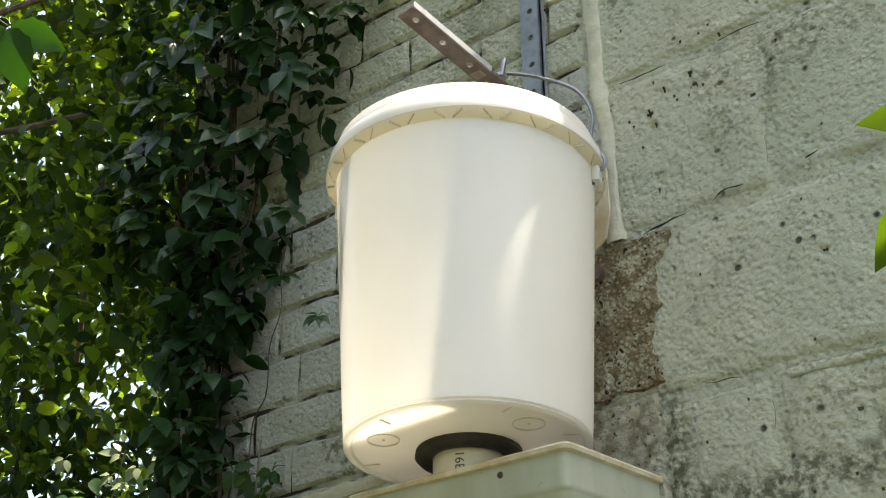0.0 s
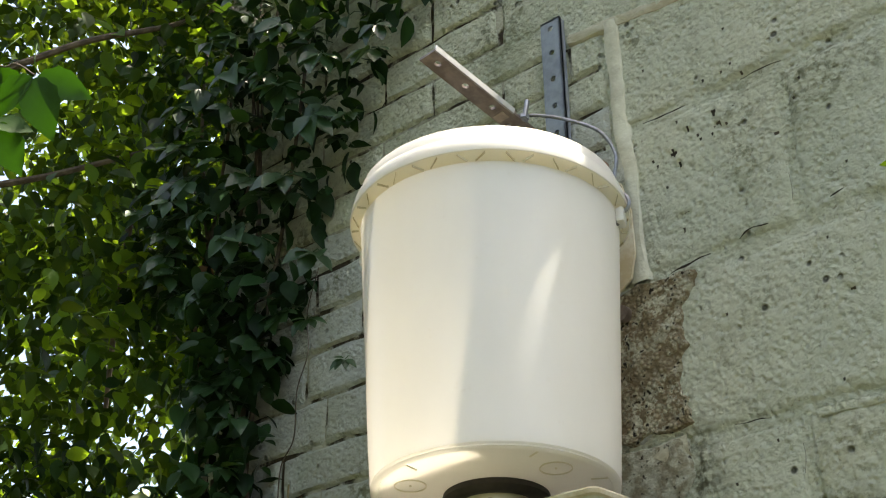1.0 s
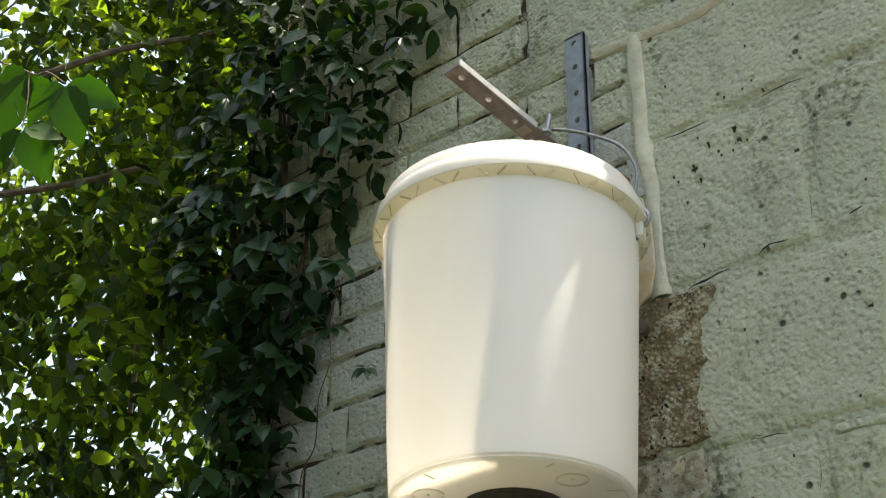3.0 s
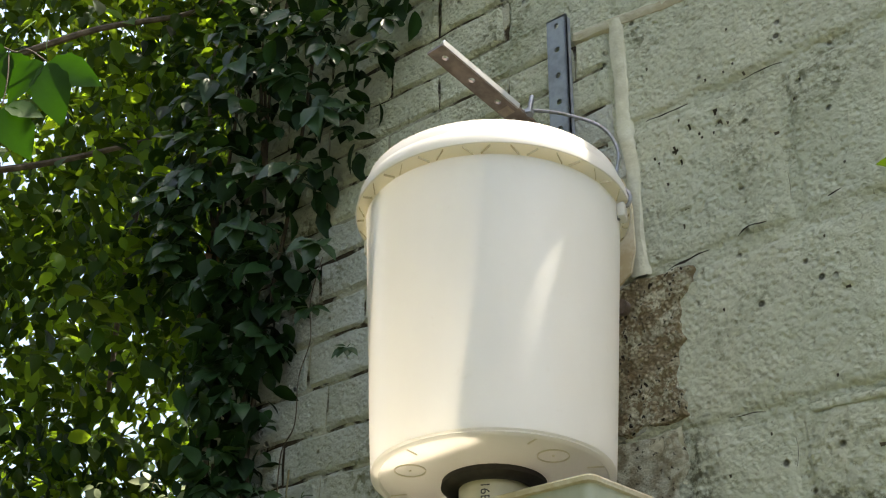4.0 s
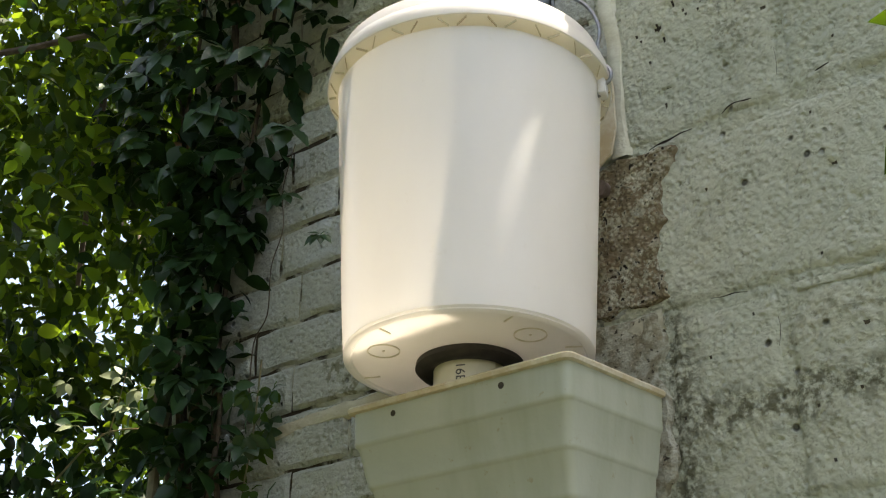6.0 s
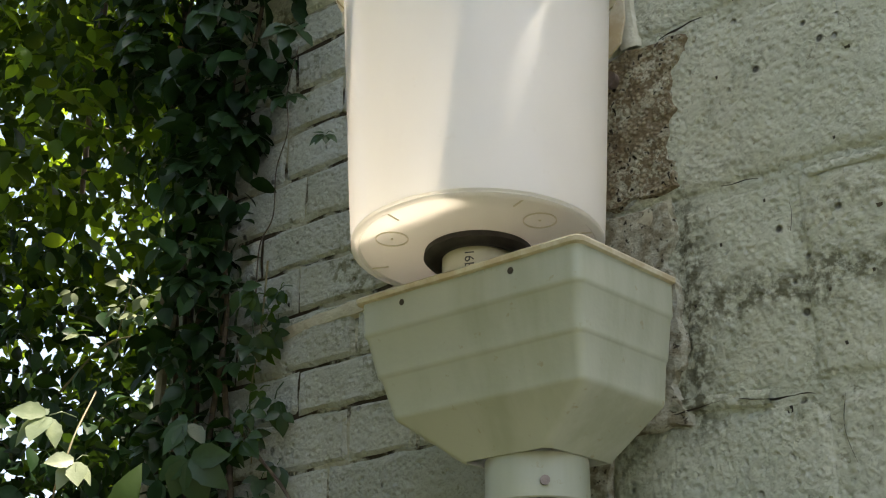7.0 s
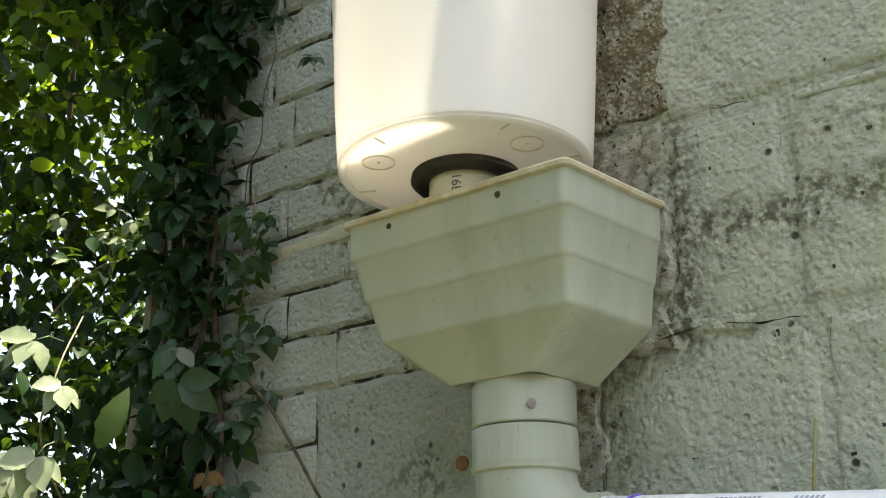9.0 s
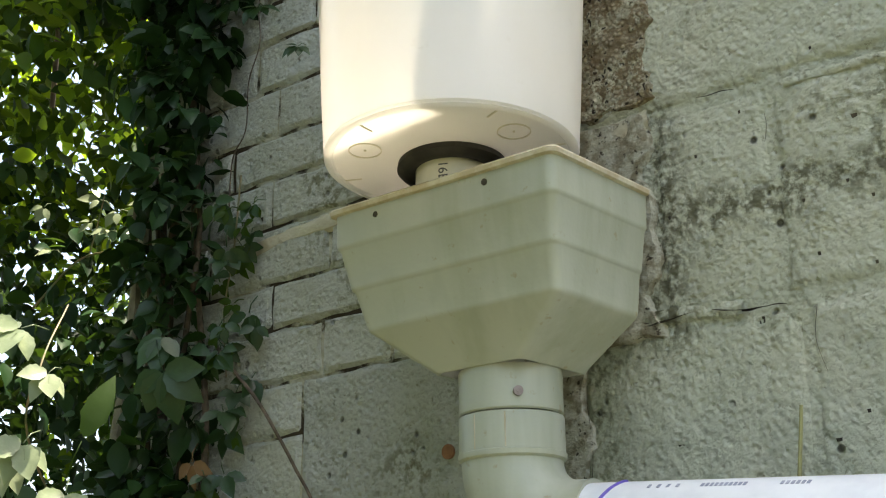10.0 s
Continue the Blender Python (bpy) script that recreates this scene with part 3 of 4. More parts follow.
pipe = thing("plastic_pipe", "long white plastic pipe running along the wall, slightly downhill", "pipe", at=(-0.04, -0.0865, -0.3285))
pipe.rotation_euler = (0, math.atan(0.072), 0)
bm = bmesh.new()
tube(bm, [(x, 0, 0) for x in (-0.01, 0.4, 1.2, 2.6)], 0.0440, 48)
part("pipe_body", bm, MAT_WHITE_PVC, pipe)
for x0, n, gap in ((0.085, 4, 0.009), (0.135, 10, 0.0042), (0.205, 6, 0.0044)):
    for i in range(n):
        bm = bmesh.new()
        a = radians(58)
        box(bm, (-0.0013, -0.0003, -0.0026), (0.0013, 0.0003, 0.0026))
        bm.transform(Matrix.Translation((x0 + i * gap, -0.0441 * math.cos(a), 0.0441 * math.sin(a))) @ Matrix.Rotation(-a, 4, "X"))
        part("print_bar", bm, MAT_GREY_INK, pipe)
line = [(0.030 + 0.022 * math.sin(k * 0.13), -0.0443 * math.cos(radians(-5 + 8 * k)), 0.0443 * math.sin(radians(-5 + 8 * k))) for k in range(12)]
bm = bmesh.new()
tube(bm, line, 0.0016, 6)
part("marker_stroke", bm, MAT_BLUE_INK, pipe, "curved blue marker stroke")

# ---- bucket ----
AXIS = Vector((-0.0372, 0.0614, 1)).normalized()
BASE = Vector((-0.1100, -0.170, 0.0132))
bucket = thing("bucket", "milky white plastic bucket hung by its wire handle above the hopper", "bucket")
bucket.matrix_world = Matrix.Translation(BASE) @ Vector((0, 0, 1)).rotation_difference(AXIS).to_matrix().to_4x4()
RB, HT = 0.1199, 0.3341
RIM_DROP = Matrix.Translation((0, 0, -0.0048))
WALL_AT = lambda z: RB + (0.1392 - RB) * z / HT
bm = bmesh.new()
outer = [(0.034, 0.0028), (0.060, 0.0024), (0.1105, 0.0022), (0.1125, 0.0), (0.1150, 0.0), (RB - 0.0006, 0.0015), (RB - 0.0034, 0.0030), (RB - 0.0034, 0.0040), (RB - 0.0004, 0.0052), (RB, 0.0075), (RB + 0.0002, 0.012)]
outer += [(WALL_AT(z), z) for z in (0.05, 0.10, 0.16, 0.22, 0.28, 0.315)]
inn = [(0.1330, HT - 0.002), (WALL_AT(0.2) - 0.0022, 0.2), (RB - 0.002, 0.012), (RB - 0.006, 0.0055), (0.034, 0.0052)]
revolve(bm, outer + [(0.1360, HT - 0.004)] + inn, 128, True)
part("shell", bm, MAT_BUCKET, bucket)
bm = bmesh.new()
revolve(bm, ((0.1470, 0.3028), (0.1486, 0.3034), (0.1489, 0.3048), (0.1462, 0.3195), (0.1452, 0.3212), (0.1426, 0.3220), (0.1422, 0.3236), (0.1396, 0.3358), (0.1388, 0.3382), (0.1366, 0.3393), (0.1315, 0.3387),
             (0.1315, 0.3365), (0.1360, 0.3350), (0.1410, 0.3215), (0.1440, 0.3170), (0.1468, 0.3045)), 128, True)
bm.transform(RIM_DROP)
part("rim_band", bm, MAT_BUCKET, bucket, "thick rolled rim band")
bm = bmesh.new()
revolve(bm, ((WALL_AT(0.297) + 0.0003, 0.2965), (0.1410, 0.2980), (0.1474, 0.3030), (0.1470, 0.3040), (0.1400, 0.2998), (WALL_AT(0.299) + 0.0003, 0.2990)), 128, True)
bm.transform(RIM_DROP)
part("skirt", bm, MAT_SKIRT, bucket, "flared skirt under the rim, tinted yellowish for sun glow")
for k in range(19):
    for s in (-1, 1):
        bm = bmesh.new()
        box(bm, (-0.0004, -0.0060, 0.0), (0.0004, 0.0060, 0.0030))
        for v in bm.verts:
            v.co.z += 0.42 * v.co.y
        a = radians(k * 360 / 19 + s * 3.6)
        bm.transform(Matrix.Translation((0.1428 * math.cos(a), 0.1428 * math.sin(a), 0.2975)) @ Matrix.Rotation(a - math.pi / 2 + s * 0.95, 4, "Z"))
        bm.transform(RIM_DROP)
        part("rib", bm, MAT_GRIME, bucket)
EAR = radians(24)
for turn in (-math.pi / 2, math.pi / 2):
    bm = bmesh.new()
    box(bm, (-0.009, -0.004, -0.010), (0.009, 0.0050, 0.008), 0.003)
    bm.transform(Matrix.Rotation(EAR + turn, 4, "Z") @ Matrix.Translation((0, 0.1405, 0.287)))
    part("handle_ear", bm, MAT_BUCKET, bucket, "moulded ear that holds the handle")
inv = bucket.matrix_world.inverted()
ear = Vector((0.1480 * math.cos(EAR), 0.1440 * math.sin(EAR), 0.2975))
ear2 = Vector((-0.1480 * math.cos(EAR), -0.1480 * math.sin(EAR), 0.2975))
grip = [inv @ Vector(p) for p in ((-0.004, -0.083, 0.350), (-0.002, -0.08, 0.386), (-0.021, -0.08, 0.424), (-0.066, -0.08, 0.459), (-0.105, -0.086, 0.4785), (-0.127, -0.095, 0.4795))]
bm = bmesh.new()
line = [ear * 0.93, Vector((ear.x * 0.93, ear.y * 0.93, 0.290)), Vector((ear.x * 1.0, ear.y, 0.293)), ear + Vector((0.003, 0.001, 0.008)), *grip, inv @ Vector((-0.138, -0.100, 0.450)), inv @ Vector((-0.142, -0.103, 0.40)), inv @ Vector((-0.18, -0.13, 0.352)), ear2 * 0.90 + Vector((0, 0, 0.035)), ear2 * 0.90]
tube(bm, smooth_line(line, 7), 0.0021, 8)
part("handle", bm, MAT_WIRE, bucket, "bent grey wire handle")
for ang, rad in ((236, 0.083), (352, 0.083)):
    bm = bmesh.new()
    c = (rad * math.cos(radians(ang)), rad * math.sin(radians(ang)))
    revolve(bm, ((0.0145, 0.0026), (0.0145, 0.0012), (0.0155, 0.0012), (0.0155, 0.0026)), 32, True, c)
    revolve(bm, ((0.0004, 0.0026), (0.0004, 0.0013), (0.0012, 0.0013), (0.0012, 0.0026)), 8, True, c)
    part("moulding_ring", bm, MAT_PVC, bucket, "fine moulded ring under the bucket")
for ang in (196, 262, 330, 20):
    bm = bmesh.new()
    box(bm, (-0.0008, -0.008, 0.0014), (0.0008, 0.008, 0.0026))
    a = radians(ang)
    bm.transform(Matrix.Translation((0.103 * math.cos(a), 0.103 * math.sin(a), 0)) @ Matrix.Rotation(a - math.pi / 2 + 0.2, 4, "Z"))
    part("moulding_tick", bm, MAT_PVC, bucket)
bm = bmesh.new()
OUTLET = (-0.006, 0.009)
revolve(bm, ((0.0350, 0.004), (0.0350, -0.0055), (0.041, -0.0085), (0.048, -0.0075), (0.0525, -0.003), (0.0515, 0.0035)), 64, True, OUTLET)
part("rubber_seal", bm, MAT_RUBBER, bucket, "black rubber seal round the outlet")
stub = part("outlet_pipe", (lambda b: (revolve(b, ((0.0350, 0.02), (0.0350, -0.0345), (0.0343, -0.0360), (0.0320, -0.0360), (0.0320, 0.02)), 64, True, OUTLET), b)[1])(bmesh.new()), MAT_PVC, bucket, "cream plastic outlet pipe with printed figures")
TXT = bpy.data.curves.new("print", "FONT")
TXT.body, TXT.size, TXT.align_x, TXT.align_y, TXT.extrude = "16E", 0.0128, "LEFT", "CENTER", 0.0002
tob = new("print", TXT)
dg = bpy.context.evaluated_depsgraph_get()
tme = bpy.data.meshes.new_from_object(tob.evaluated_get(dg))
bpy.data.objects.remove(tob)
for v in tme.vertices:
    # the line of figures runs down the pipe and bends round it
    along, across, up = v.co.x, v.co.y, v.co.z
    a = radians(-66) + across / 0.0350
    r = 0.0352 + up
    v.co = (OUTLET[0] + r * math.cos(a), OUTLET[1] + r * math.sin(a), -0.0085 - along)
tme.materials.clear()
tme.materials.append(MAT_INK)
tpo = new("printed_figures", tme)
tpo.parent = stub
tagged(tpo, "black printed figures 16E")

# ---- bracket ----
bracket = thing("bracket", "perforated steel angle bracket fixed to the wall, holding the bucket", "bracket", at=(-0.132, 0, 0.49))


def perforated(length, width, thick, holes, r):
    """A flat bar lying along +y from 0, with round holes through it."""
    bm = bmesh.new()
    cells = []
    edges = [0.0] + [h + s * width * 0.42 for h in holes for s in (-1, 1)] + [length]
    hw = width / 2
    for z in (0.0, thick):
        faces = []
        lines = [[bm.verts.new((-hw, y, z)), bm.verts.new((hw, y, z))] for y in edges]
        cells.append((lines, []))
        for k in range(len(edges) - 1):
            a, b = lines[k], lines[k + 1]
            if k % 2 == 0:
                bm.faces.new((a[0], a[1], b[1], b[0]) if z else (a[0], b[0], b[1], a[1]))
            else:
                c = Vector((0, holes[k // 2], z))
                ring = [bm.verts.new(c + Vector((r * math.cos(t), r * math.sin(t), 0))) for t in (math.pi * (2 * i + 1) / 8 for i in range(8))]
                cells[-1][1].append(ring)
                corner = [b[1], b[0], a[0], a[1]]
                for i in range(4):
                    p, q = corner[i], corner[(i + 1) % 4]
                    s0, s1 = ring[(2 * i) % 8], ring[(2 * i + 1) % 8]
                    s2 = ring[(2 * i + 2) % 8]
                    bm.faces.new((p, s1, s0))
                    bm.faces.new((p, q, s2, s1))
    (l0, r0), (l1, r1) = cells
    for k in range(len(edges) - 1):
        for i in (0, 1):
            bm.faces.new((l0[k][i], l0[k + 1][i], l1[k + 1][i], l1[k][i]))
    bm.faces.new((l0[0][0], l0[0][1], l1[0][1], l1[0][0]))
    bm.faces.new((l0[-1][0], l0[-1][1], l1[-1][1], l1[-1][0]))
    for a, b in zip(r0, r1):
        for i in range(8):
            bm.faces.new((a[i], a[(i + 1) % 8], b[(i + 1) % 8], b[i]))
    bmesh.ops.recalc_face_normals(bm, faces=bm.faces)
    return bm


bm = perforated(0.184, 0.030, 0.0035, (0.021, 0.060, 0.0990, 0.1380, 0.1740), 0.0042)
bm.transform(Matrix.Translation((0.004, -0.0080, -0.012)) @ Matrix.Rotation(radians(90), 4, "X"))
part("upright_leg", bm, MAT_ZINC, bracket, "galvanized upright leg with holes", smooth=False)
bm = bmesh.new()
box(bm, (0.0160, -0.0115, -0.012), (0.0190, -0.0020, 0.172))
bm.transform(Matrix.Translation((0, 0.0, 0)))
part("upright_flange", bm, MAT_ZINC, bracket, smooth=False)
# the arm is bent up a little towards its free end
ARM = Matrix.Translation((0.0115, -0.010, -0.0385)) @ Matrix.Rotation(radians(-4.5), 4, "Z") @ Matrix.Rotation(radians(-13.4), 4, "X")
bm = perforated(0.226, 0.026, 0.0035, (0.037, 0.080, 0.1233, 0.1665, 0.2097), 0.0042)
bm.transform(ARM @ Matrix.Rotation(radians(180), 4, "Z"))
part("arm", bm, MAT_IRON, bracket, "brown steel arm with holes", smooth=False)
bm = bmesh.new()
box(bm, (0.0105, -0.226, 0.0), (0.0133, -0.100, 0.0085), 0.0006, 1)
bm.transform(ARM)
part("arm_flange", bm, MAT_SUNLIT_EDGE, bracket, "turned-up edge, coloured bright as if sunlit", smooth=False)
bm = bmesh.new()
disc(bm, (0.015, -0.086, 0.030), (0, 0, 1), 0.003, 0.03, 10)
disc(bm, (0.015, -0.086, 0.006), (0, 0, 1), 0.006, 0.005, 6)
bm.transform(ARM)
part("bolt", bm, MAT_WIRE, bracket, "small steel bolt with its nut", smooth=False)
bm = bmesh.new()
box(bm, (-0.010, -0.112, -0.0012), (0.006, -0.100, -0.0002))
bm.transform(ARM)
part("sticker", bm, MAT_STICKER, bracket, "small worn paper sticker", smooth=False)
# rusty lug and plastic strip behind the bucket
lug = thing("steel_lug", "rusty steel lug set in the wall behind the bucket", "steel lug", at=(-0.085, 0, 0.43))
bm = bmesh.new()
box(bm, (-0.02, -0.045, -0.006), (0.02, 0.004, 0.006), 0.002)
part("plate", bm, MAT_RUST, lug)
strip = thing("plastic_strip", "yellowed translucent plastic strip tucked behind the bucket", "plastic strip", at=(-0.04, -0.012, 0.26))
bm = bmesh.new()
prof = [(-0.030, 0.005), (-0.014, 0.0), (0.004, 0.012), (0.012, 0.04), (0.013, 0.09), (0.004, 0.128), (-0.012, 0.14), (-0.03, 0.10)]
fr = [bm.verts.new((x, -0.006 - 0.05 * max(0, z - 0.02), z)) for x, z in prof]
bk = [bm.verts.new((x, -0.003 - 0.05 * max(0, z - 0.02), z)) for x, z in prof]
bm.faces.new(fr)
bm.faces.new(bk[::-1])
for k in range(len(prof)):
    j = (k + 1) % len(prof)
    bm.faces.new((fr[j], fr[k], bk[k], bk[j]))
part("sheet", bm, MAT_GRIME, strip, smooth=False)


# ---- leaves ----
def leaflet(bm, m, length, width, teeth=4, fold=0.25, droop=0.15):
    """One pointed, toothed leaflet along +y from the origin, folded along its midrib."""
    n = 9
    ts = [i / n for i in range(n + 1)]
    at = lambda x, t: m @ Vector((x, t * length, -droop * length * t * t + fold * abs(x)))
    mid = [bm.verts.new(at(0, t)) for t in ts]
    for s in (-1, 1):
        edge = [mid[0]]
        for i, t in enumerate(ts[1:-1], 1):
            w = 0.5 * width * math.sin(math.pi * t ** 0.85) ** 0.95 * (1 - 0.25 * max(0, t - 0.7)) * (1.05 if i % 2 else 0.93)
            edge.append(bm.verts.new(at(s * w, t - (0.025 if i % 2 else 0))))
        edge.append(mid[n])
        for k in range(n):
            quad = []
            for v in (edge[k], edge[k + 1], mid[k + 1], mid[k]):
                if v not in quad:
                    quad.append(v)
            bm.faces.new(quad if s > 0 else quad[::-1])


def creeper_leaf(seed, count=5, size=1.0):
    """A palm-like leaf of five leaflets on a stalk."""
    rnd = random.Random(seed)
    bm = bmesh.new()
    tube(bm, [(0, -0.045 * size, -0.012 * size), (0, -0.02 * size, 0.002), (0, 0, 0)], 0.0009, 4)
    spread = {5: (-78, -38, 0, 38, 78), 3: (-55, 0, 55), 1: (0,)}[count]
    for a in spread:
        ln = size * (0.062 - 0.00022 * abs(a)) * rnd.uniform(0.85, 1.15)
        m = Matrix.Rotation(radians(a + rnd.uniform(-8, 8)), 4, "Z") @ Matrix.Rotation(radians(rnd.uniform(-28, 8)), 4, "X") @ Matrix.Rotation(radians(rnd.uniform(-20, 20)), 4, "Y") @ Matrix.Translation((0, 0.004, 0))
        leaflet(bm, m, ln, ln * (rnd.uniform(0.52, 0.68) if count > 1 else 0.40), fold=rnd.uniform(0.1, 0.45), droop=rnd.uniform(0.05, 0.35))
    me = bpy.data.meshes.new("leaf")
    bm.to_mesh(me)
    bm.free()
    for p in me.polygons:
        p.use_smooth = True
    return me


def leaf_meshes(material, count, n, size):
    out = []
    for k in range(n):
        me = creeper_leaf(k * 7 + count + round(size * 100), count, size)
        me.materials.append(material)
        out.append(me)
    return out


IVY5 = leaf_meshes(MAT_IVY, 5, 5, 0.74)
IVY3 = leaf_meshes(MAT_IVY, 3, 5, 0.62)
YOUNG3 = leaf_meshes(MAT_YOUNG, 3, 3, 0.42)
BIG5 = leaf_meshes(MAT_IVY, 5, 3, 1.3)
BIG_SUNLIT = leaf_meshes(MAT_LEAF_SUNLIT, 5, 2, 1.05)


def facing(normal, tip, rnd, wild=22):
    """Turns a leaf so that its face looks along normal and its tip points along tip."""
    z = Vector(normal).normalized()
    y = (Vector(tip) - z * Vector(tip).dot(z)).normalized()
    x = y.cross(z)
    m = Matrix((x, y, z)).transposed().to_4x4()
    return m @ Euler([radians(rnd.uniform(-wild, wild)) for _ in range(3)]).to_matrix().to_4x4()


def place_leaf(parent, me, p, normal, tip, rnd, scale=1.0, wild=22, label=""):
    ob = new("leaf", me)
    ob.parent = parent
    ob.matrix_world = Matrix.Translation(p) @ facing(normal, tip, rnd, wild) @ Matrix.Scale(scale, 4)
    return tagged(ob, label)


vine = thing("wall_creeper", "dark green creeper with five-part leaves climbing the wall", "creeper", at=(-0.70, -0.02, GROUND))
rnd = random.Random(5)


def vine_edge(z):
    """How far along the wall the creeper reaches at a height."""
    pts = ((-1.75, -0.62), (-0.30, -0.60), (-0.12, -0.585), (0.02, -0.600), (0.15, -0.585), (0.30, -0.575), (0.44, -0.53), (0.60, -0.46), (0.70, -0.38), (0.76, -0.32), (1.0, -0.22), (1.6, -0.1))
    for (a, b), (c, d) in zip(pts, pts[1:]):
        if a <= z <= c:
            return b + (d - b) * (z - a) / (c - a)
    return -0.3


def stem(parent, points, r0, r1, material, name="stem", label=""):
    line = smooth_line(points, 6)
    bm = bmesh.new()
    tube(bm, line, [r0 + (r1 - r0) * i / (len(line) - 1) for i in range(len(line))], 7)
    ob = part(name, bm, material, None, label)
    ob.parent = parent
    ob.matrix_parent_inverse = Matrix.Translation(-Vector(parent.location))
    return ob


for k in range(6):
    x = -0.775 + 0.026 * k
    pts = []
    z = GROUND
    while z < 1.1:
        pts.append((x + 0.025 * math.sin(z * 5 + k * 1.9) + rnd.uniform(-0.012, 0.012) + 0.14 * max(0, z - 0.2) * (k / 8), -0.014 - rnd.uniform(0, 0.02), z))
        z += rnd.uniform(0.12, 0.2)
    stem(vine, pts, 0.0075 if k % 3 else 0.013, 0.002, MAT_BARK)
stem(vine, [(-0.62, -0.02, -0.03), (-0.595, -0.03, -0.062), (-0.558, -0.035, -0.097), (-0.522, -0.03, -0.136), (-0.486, -0.025, -0.187), (-0.466, -0.02, -0.221), (-0.44, -0.018, -0.262), (-0.42, -0.018, -0.33)], 0.0024, 0.0018, MAT_BARK, "stem", "bare brown twig hanging over the bricks")
stem(vine, [(-0.605, -0.012, 0.12), (-0.600, -0.013, 0.19), (-0.578, -0.012, 0.225), (-0.574, -0.013, 0.29), (-0.556, -0.012, 0.34), (-0.560, -0.012, 0.40), (-0.54, -0.012, 0.46)], 0.0010, 0.0007, MAT_BARK)
stem(vine, [(-0.722, -0.04, 0.26), (-0.730, -0.04, 0.169), (-0.737, -0.042, 0.104), (-0.746, -0.042, 0.059), (-0.752, -0.04, 0.0), (-0.766, -0.04, -0.11), (-0.773, -0.04, -0.16), (-0.772, -0.04, -0.25), (-0.78, -0.03, -0.5)], 0.0062, 0.0090, MAT_OLDSTEM, "stem", "thick pale grey old stem")
stem(vine, [(-0.728, -0.02, 0.20), (-0.723, -0.02, 0.106), (-0.711, -0.022, 0.057), (-0.702, -0.02, 0.0), (-0.705, -0.02, -0.12), (-0.70, -0.02, -0.4)], 0.0045, 0.0055, MAT_BARK)
stem(vine, [(-0.575, -0.02, 0.16), (-0.572, -0.03, 0.06), (-0.58, -0.035, -0.02), (-0.578, -0.03, -0.10)], 0.0014, 0.0008, MAT_STEM)
INV = vine.matrix_world.inverted()


def vine_leaf(me, p, normal, tip, scale=1.0, wild=22, label=""):
    ob = place_leaf(None, me, Vector(p), normal, tip, rnd, scale, wild, label)
    ob.parent = vine
    ob.matrix_parent_inverse = Matrix.Translation(-Vector(vine.location))
    return ob


# the leaves that stand out by their place
for p, s in (((-0.624, -0.09, 0.775), 1.1), ((-0.541, -0.09, 0.722), 1.0), ((-0.467, -0.09, 0.740), 1.0), ((-0.37, -0.085, 0.703), 1.0), ((-0.480, -0.09, 0.645), 1.1), ((-0.413, -0.08, 0.621), 0.7),
             ((-0.530, -0.09, 0.570), 1.1), ((-0.582, -0.09, 0.851), 1.0), ((-0.367, -0.08, 0.745), 0.8), ((-0.500, -0.06, 0.452), 1.0), ((-0.646, -0.08, 0.421), 1.0), ((-0.70, -0.08, 0.435), 1.0),
             ((-0.518, -0.05, 0.365), 0.7), ((-0.455, -0.04, 0.293), 0.5), ((-0.664, -0.07, 0.285), 0.9), ((-0.70, -0.13, 0.67), 1.1), ((-0.61, -0.11, 0.50), 1.0)):
    vine_leaf(rnd.choice(IVY5), p, (0.30, -0.62, 0.72), (0.25, -0.72, -0.45), s * 1.05, 14)
for i in range(262):
    z = rnd.uniform(-0.42, 1.15)
    right = vine_edge(z)
    w = rnd.random() ** 0.8
    x = right - 0.02 - w * (right + (0.80 if z > 0.42 else 0.70))
    out = 0.03 + (0.12 if z > 0.42 else 0.05) * min(1, w * 2.2) * rnd.uniform(0.3, 1.0)
    if z < 0.30 and rnd.random() < 0.45:
        continue
    me = rnd.choice(IVY5) if rnd.random() < (0.68 if z > 0.30 else 0.3) else rnd.choice(IVY3)
    vine_leaf(me, (x, -out, z), (0.30 + rnd.uniform(-0.3, 0.3), -0.58, 0.75), (rnd.uniform(-0.8, 0.8), -0.7, -0.5), rnd.uniform(0.7, 1.1), 28)
for i in range(44):
    z = rnd.uniform(-0.28, 0.13)
    x = -0.570 + rnd.uniform(-0.03, 0.035)
    vine_leaf(rnd.choice(YOUNG3 + IVY3), (x, -rnd.uniform(0.015, 0.06), z), (0.4, -0.8, 0.4), (rnd.uniform(-0.8, 0.8), -0.2, -1), rnd.uniform(0.6, 0.95), 30)
for p in ((-0.61, -0.05, -0.20), (-0.66, -0.05, -0.24), (-0.74, -0.05, 0.52)):
    vine_leaf(leaf_meshes(MAT_DRY, 3, 1, 0.7)[0], p, (0.4, -0.8, 0.4), (0.3, 0, -1), 0.8, 25, "withered brown leaf")


